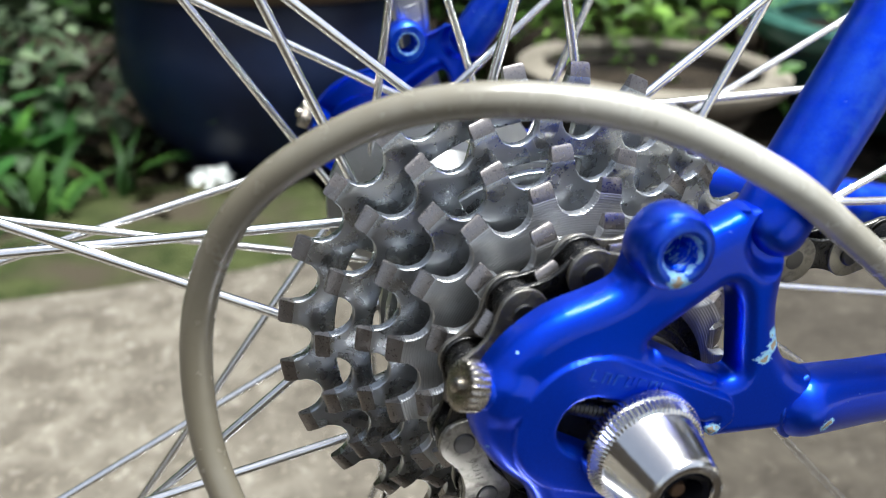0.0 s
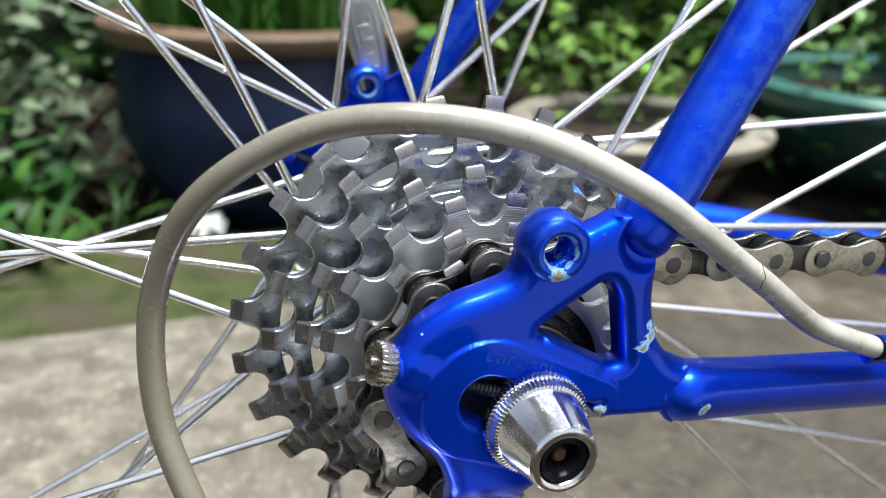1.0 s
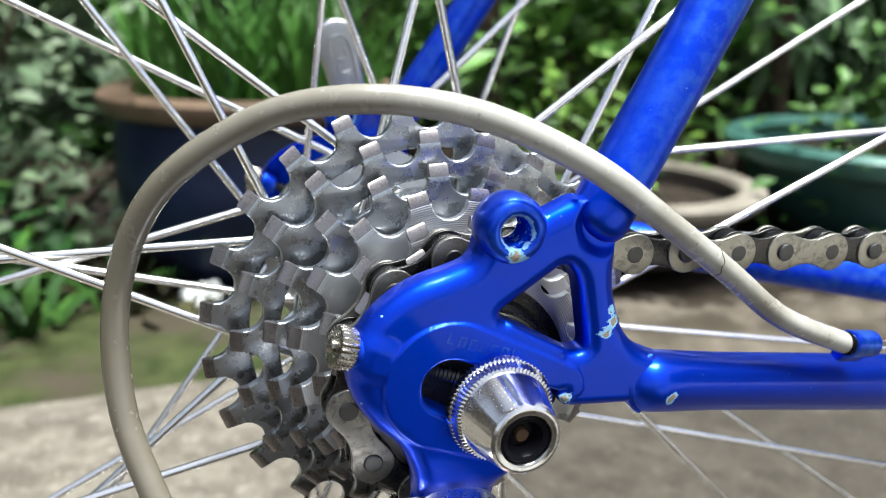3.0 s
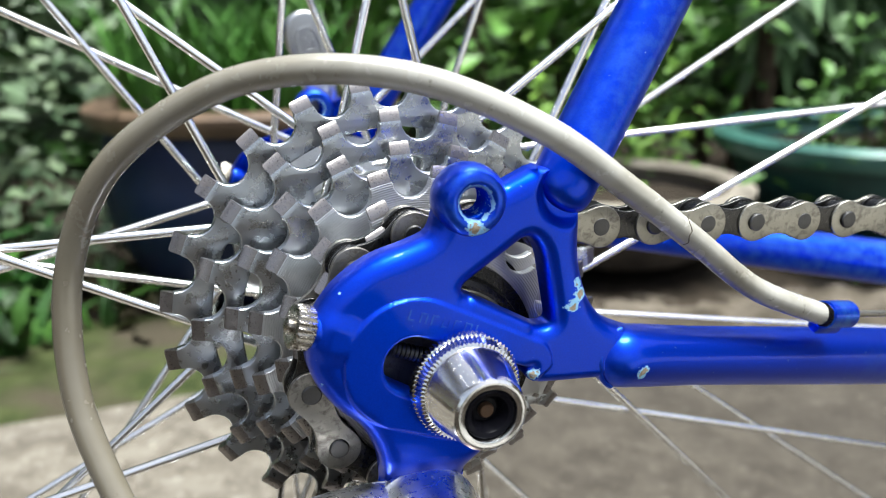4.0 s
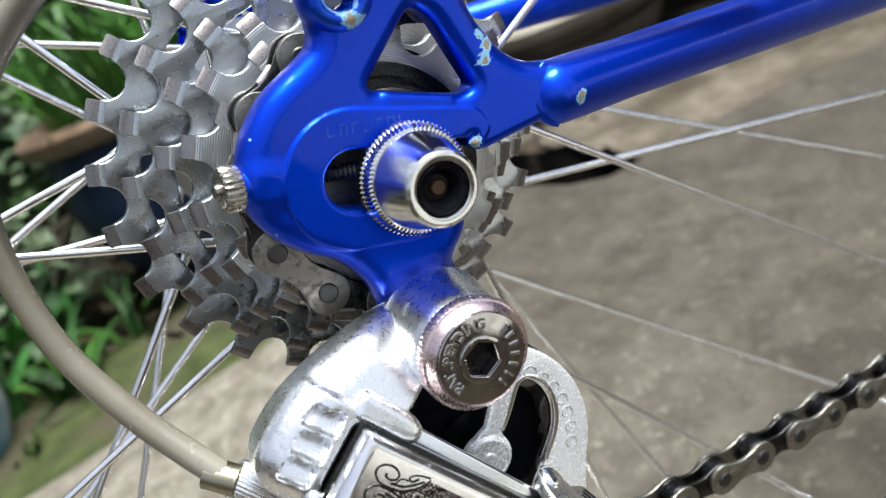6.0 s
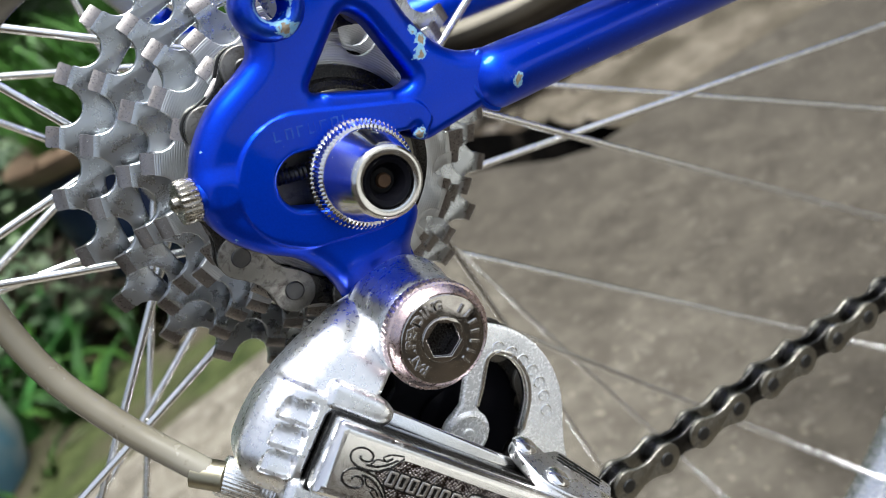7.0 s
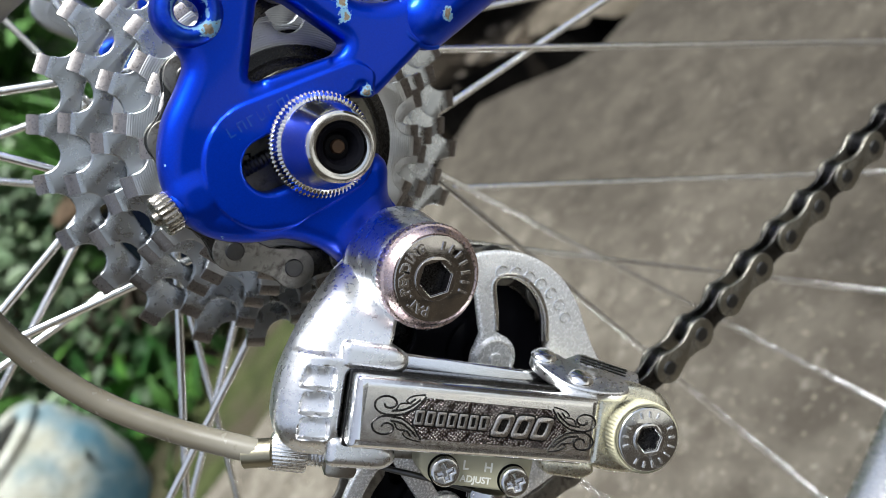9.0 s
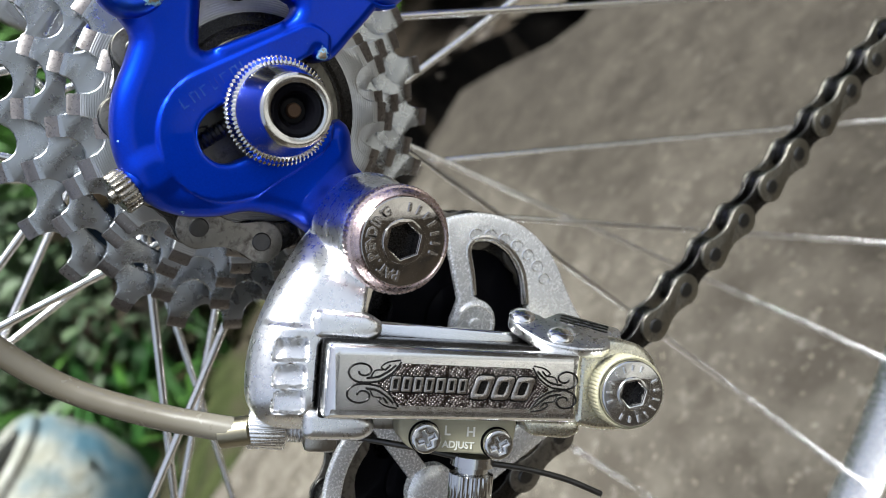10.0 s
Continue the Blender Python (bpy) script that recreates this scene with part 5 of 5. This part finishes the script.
# rubble along the slab's edge
for k in range(18):
    bm = bmesh.new()
    r = rng.uniform(0.006, 0.02)
    bmesh.ops.create_icosphere(bm, subdivisions=3, radius=r)
    sx, sy, sz = rng.uniform(0.8, 1.7), rng.uniform(0.7, 1.2), rng.uniform(0.45, 0.8)
    for v in bm.verts:
        v.co *= 1 + 0.35 * noise.noise(v.co / r * 0.9 + Vector((k * 7, 0, 0)))
        v.co.x, v.co.y, v.co.z = v.co.x * sx, v.co.y * sy, v.co.z * sz
    x = rng.uniform(0.2, 1.1)
    ob = thing("stone", bm, ROCK, "rough brown stone lying on soil by the slab", "stone", "rubble by the slab")
    ob.matrix_basis = pose(x, edge_line(x) + rng.uniform(0.34, 0.46), -0.05 + r * 0.35, 0, 0, rng.uniform(0, 360))


# ---- pots and plants ----
def pot(name, profile, rim_profile, centre, body_mat, rim_mat, label, soil_r, soil_z):
    holder = tagged(new(name), label, "plant pot", "pots behind the bicycle")
    holder.matrix_basis = Matrix.Translation(centre)
    bm = bmesh.new()
    lathe(bm, profile, Matrix(), 72)
    for v in bm.verts:
        v.co *= 1 + 0.012 * noise.noise(v.co * 9)
    part("body", bm, body_mat, holder, "", 40, 1)
    bm = bmesh.new()
    lathe(bm, rim_profile, Matrix(), 72)
    part("rim", bm, rim_mat, holder, "", 40, 1)
    bm = bmesh.new()
    lathe(bm, [(soil_r, soil_z - 0.02), (soil_r, soil_z), (0.01, soil_z + 0.01)], Matrix(), 40)
    part("soil", bm, SOIL, holder, "", 40, 1)
    return holder


def tube_rim(r, z, w, h):
    return [(r - w, z - h), (r - w * 0.2, z - h * 1.1), (r, z - h * 0.5), (r, z + h * 0.2), (r - w * 0.3, z + h * 0.6), (r - w, z + h * 0.5), (r - w * 1.15, z), (r - w, z - h)]


pot("glazed_pot", [(0.13, 0), (0.15, 0.005), (0.19, 0.06), (0.218, 0.13), (0.222, 0.18), (0.212, 0.245), (0.2, 0.275), (0.19, 0.273), (0.19, 0.2)], tube_rim(0.238, 0.283, 0.042, 0.019), (0.091, 1.245, -0.03), NAVY, BROWN, "large navy glazed pot with a brown rim", 0.195, 0.235)
pot("stone_bowl", [(0.13, 0), (0.15, 0.01), (0.175, 0.06), (0.19, 0.10), (0.185, 0.11), (0.175, 0.08)], tube_rim(0.222, 0.115, 0.04, 0.016), (0.705, 1.15, -0.02), ROCK, STONE, "shallow bowl with a wide pale rim", 0.18, 0.085)
pot("green_bowl", [(0.16, 0), (0.2, 0.01), (0.25, 0.07), (0.27, 0.14), (0.265, 0.16), (0.25, 0.12)], tube_rim(0.30, 0.165, 0.04, 0.022), (1.23, 1.12, -0.01), TEAL, TEAL_RIM, "wide dark green glazed bowl", 0.255, 0.13)
pot("white_pot", [(0.08, 0), (0.10, 0.005), (0.125, 0.06), (0.13, 0.12), (0.115, 0.175), (0.095, 0.19), (0.09, 0.15)], tube_rim(0.105, 0.192, 0.02, 0.012), (-0.415, 0.95, -0.03), PAINTY, PAINTY, "small cream pot smeared with blue paint", 0.08, 0.15)


def blades(bm, count, centre, r, length, width, lean, seed):
    rr = random.Random(seed)
    for _ in range(count):
        a, d = rr.uniform(0, 6.283), r * math.sqrt(rr.random())
        p = Vector(centre) + Vector((d * math.cos(a), d * math.sin(a), 0))
        out = Vector((math.cos(a + rr.uniform(-1, 1)), math.sin(a + rr.uniform(-1, 1)), 0)) * rr.uniform(0.1, 1) * lean
        side = Vector((-out.y, out.x, 0)).normalized() * width * rr.uniform(0.6, 1.2)
        tall = length * rr.uniform(0.55, 1.15)
        last = None
        for k in range(5):
            t = k / 4
            c = p + Vector((0, 0, tall * (t - 0.35 * t * t * lean))) + out * tall * t * t
            w = side * (1 - t ** 2) * (0.6 + t * (1 - t) * 2) + side * 0.02
            pair = (bm.verts.new(c - w), bm.verts.new(c + w))
            if last:
                bm.faces.new((last[0], last[1], pair[1], pair[0]))
            last = pair


def leaves(count, fill, size, long, seed, droop=0.3):
    """Many folded leaves; fill gives a place from a random source. Returns vertices and faces."""
    rr = random.Random(seed)
    verts, faces = [], []
    for _ in range(count):
        c = Vector(fill(rr))
        s = size * rr.uniform(0.55, 1.3)
        turn = Euler((rr.uniform(-0.7, 0.7) + droop, rr.uniform(-0.6, 0.6), rr.uniform(0, 6.283)))
        n = len(verts)
        for x, y, z in ((0, 0, 0), (0.28, 0.35, 0.09), (0.3, 0.62, 0.07), (0, 1.0, -0.12), (-0.3, 0.62, 0.07), (-0.28, 0.35, 0.09), (0, 0.5, -0.02)):
            q = Vector((x * s, y * s * long, z * s))
            q.rotate(turn)
            verts.append(tuple(c + q))
        faces += [(n, n + 1, n + 6), (n + 1, n + 2, n + 6), (n + 2, n + 3, n + 6), (n + 3, n + 4, n + 6), (n + 4, n + 5, n + 6), (n + 5, n, n + 6)]
    return verts, faces


def leaf_mass(name, data, material, parent):
    me = bpy.data.meshes.new(name)
    me.from_pydata(data[0], [], data[1])
    me.materials.append(material)
    return tagged(linked(name, me, parent), kind="stuff")


clump = tagged(new("grass_clump"), "bright green grassy plant growing in a navy pot", "plant")
clump.matrix_basis = Matrix.Translation((0.085, 1.245, 0.2))
for k in range(14):
    a, d = k * 2.4, 0.155 * math.sqrt((k + 0.5) / 14)
    bm = bmesh.new()
    blades(bm, 32, (d * math.cos(a), d * math.sin(a), 0.0), 0.045, 0.26, 0.006, 0.6, 300 + k)
    part("tuft", bm, BLADE, clump, "", 60, 1)


def shrub(name, centre, size, count, leaf_size, long, material, label, seed, stems=5, droop=0.3):
    holder = tagged(new(name), label, "shrub", "garden plants")
    holder.matrix_basis = Matrix.Translation((centre[0], centre[1], -0.05))
    rr = random.Random(seed)
    tips = []
    for _ in range(stems):
        bm = bmesh.new()
        tx, ty, tz = rr.uniform(-0.8, 0.8) * size[0], rr.uniform(-0.8, 0.8) * size[1], size[2] * rr.uniform(0.7, 1.0)
        pts = smooth([(0.15 * tx, 0.15 * ty, 0), (0.5 * tx, 0.4 * ty, tz * 0.45), (0.8 * tx, 0.8 * ty, tz * 0.8), (tx, ty, tz)], 4, False)
        sweep(bm, pts, 1.0, [0.012 * (1 - 0.8 * k / len(pts)) for k in range(len(pts))], 2)
        tips += [Vector(p) for p in pts[len(pts) // 4:]]
        part("stem", bm, WOOD, holder, "", 60, 1)
    lumps = [(rr.choice(tips) + Vector((rr.gauss(0, 0.25) * size[0], rr.gauss(0, 0.25) * size[1], rr.gauss(0, 0.10) * size[2])), rr.uniform(0.05, 0.13)) for _ in range(max(8, count // 45))]

    def fill(src):
        c, r = src.choice(lumps)
        return c + Vector((src.gauss(0, r), src.gauss(0, r), src.gauss(0, r * 0.8)))

    leaf_mass("leaves", leaves(count, fill, leaf_size, long, seed + 1, droop), material, holder)
    return holder


shrub("leafy_shrub", (-0.42, 1.55), (0.35, 0.25, 0.55), 1700, 0.037, 1.2, DULL_LEAF, "shrub with small pale variegated leaves", 11, 7)
shrub("leafy_shrub", (-0.62, 1.12), (0.2, 0.12, 0.2), 300, 0.045, 1.5, LEAF, "low dark green plant on soil", 22, 6)
shrub("leafy_shrub", (-0.75, 1.3), (0.3, 0.3, 0.45), 500, 0.06, 1.3, LEAF, "dark green garden shrub on soil", 12)
shrub("leafy_shrub", (0.45, 1.75), (0.35, 0.25, 0.6), 800, 0.055, 1.3, PALE_LEAF, "bright green leafy shrub behind pots", 13, 7)
shrub("leafy_shrub", (0.95, 1.7), (0.4, 0.3, 0.6), 800, 0.06, 1.5, PALE_LEAF, "bright green leafy shrub behind pots", 14, 7)
shrub("leafy_shrub", (1.32, 1.72), (0.34, 0.22, 0.85), 520, 0.085, 2.4, DROOP_LEAF, "shrub with long drooping grey-green leaves", 15, 7, -1.1)
shrub("fern", (0.80, 1.42), (0.16, 0.12, 0.30), 700, 0.024, 1.8, FERN, "yellow-green ferny plant behind a bowl", 19, 9, -0.1)
shrub("leafy_shrub", (1.23, 1.12), (0.22, 0.2, 0.30), 420, 0.03, 1.2, PALE_LEAF, "low green plant growing in a glazed bowl", 16)
shrub("leafy_shrub", (2.3, 1.5), (0.5, 0.4, 1.0), 700, 0.10, 2.0, LEAF, "tall dark shrub at the garden's edge", 17)
shrub("leafy_shrub", (-1.4, 1.6), (0.5, 0.4, 0.9), 700, 0.09, 1.6, LEAF, "tall dark shrub at the garden's edge", 18)
for n, (x, y, s) in enumerate(((-0.55, 1.12, 0.12), (-0.23, 0.98, 0.075), (-0.68, 0.98, 0.11), (-0.15, 1.08, 0.06), (-0.8, 1.05, 0.12), (-0.27, 1.16, 0.09), (-0.30, 0.88, 0.045))):
    bm = bmesh.new()
    blades(bm, 14, (x, y, -0.03), 0.035, s * 2.0, s * 0.14, 1.3, 40 + n)
    thing("strap_plant", bm, BLADE if n in (0, 5) else LEAF, "low plant with broad strap leaves on soil", "plant", "low plants", angle=60)
for n, (x, y, s) in enumerate(((-0.33, 1.02, 0.11), (-0.36, 1.16, 0.12), (-0.24, 1.20, 0.08))):
    bm = bmesh.new()
    blades(bm, 9, (x, y, -0.03), 0.03, s * 2.0, s * 0.24, 1.1, 90 + n)
    thing("strap_plant", bm, BROADLEAF, "low plant with wide bright green leaves on soil", "plant", "low plants", angle=60)
shrub("leafy_shrub", (-0.30, 1.36), (0.22, 0.12, 0.26), 620, 0.034, 1.2, DULL_LEAF, "low shrub with pale variegated leaves on soil", 31, 6)
litter = tagged(new("leaf_litter"), "brown and dull green fallen leaves on soil", "leaf litter", kind="stuff")
leaf_mass("leaves", leaves(420, lambda s: (s.uniform(-1.1, 0.0), s.uniform(0.98, 1.5), s.uniform(-0.045, -0.01)), 0.045, 1.3, 55, 0.0), LITTER, litter)
# canes and the hedge that closes the garden
for x, y, r, h, tip_x in ((0.56, 1.5, 0.014, 1.3, 0.02), (0.62, 1.56, 0.008, 1.2, -0.06), (1.28, 1.5, 0.02, 1.4, -0.14), (0.34, 1.62, 0.02, 1.4, 0.08)):
    bm = bmesh.new()
    sweep(bm, smooth([(x, y, -0.06), (x + tip_x * 0.3, y, h * 0.4), (x + tip_x, y, h)], 6, False), r, None, 4)
    thing("cane", bm, WOOD, "upright brown woody cane in soil", "cane", "canes", angle=60)
hedge = tagged(new("hedge"), "dense dark hedge closing the garden behind", "hedge", kind="stuff")
leaf_mass("leaves", leaves(5200, lambda s: (s.uniform(-4, 5), 2.35 + abs(s.gauss(0, 0.28)), -0.05 + 2.2 * s.random() ** 1.2), 0.13, 1.4, 77), LEAF, hedge)
bm = grid_sheet(-6, 7, 0, 1, 60, 14, lambda x, y: 0.0)
for v in bm.verts:
    h = v.co.y
    v.co = (v.co.x, 2.75 + 0.12 * noise.noise((v.co.x * 2, h * 4, 0)), -0.1 + 2.4 * h)
part("core", bm, DULL_LEAF, hedge, "", 60, 1)
# a fallen white scrap by the pot
bm = bmesh.new()
bmesh.ops.create_icosphere(bm, subdivisions=3, radius=0.03)
for v in bm.verts:
    v.co *= 1 + 0.5 * noise.noise(v.co * 60)
    v.co.z *= 0.7
scrap = thing("white_pebble", bm, WHITE, "small chalky white pebble on soil", "stone")
scrap.matrix_basis = pose(-0.016, 1.07, -0.014)

# unseen plain walls, added to close the yard and shape light and reflections
for name, x0, y0, x1, y1, h in (("wall_west", -5.2, -4.0, -5.0, 2.9, 2.6), ("wall_east", 6.0, -4.0, 6.2, 2.9, 2.6), ("wall_south", -5.0, -3.4, 6.0, -3.2, 0.55)):
    bm = bmesh.new()
    box(bm, (x1 - x0, y1 - y0, h), Matrix.Translation(((x0 + x1) / 2, (y0 + y1) / 2, h / 2 - 0.1)), 0.01, 1)
    thing(name, bm, PLASTER if name == "wall_south" else ROCK, "low unseen plaster wall added to close the yard and shape reflections" if name == "wall_south" else "unseen dark stone wall added to close the yard and darken reflections", "wall", kind="structure")
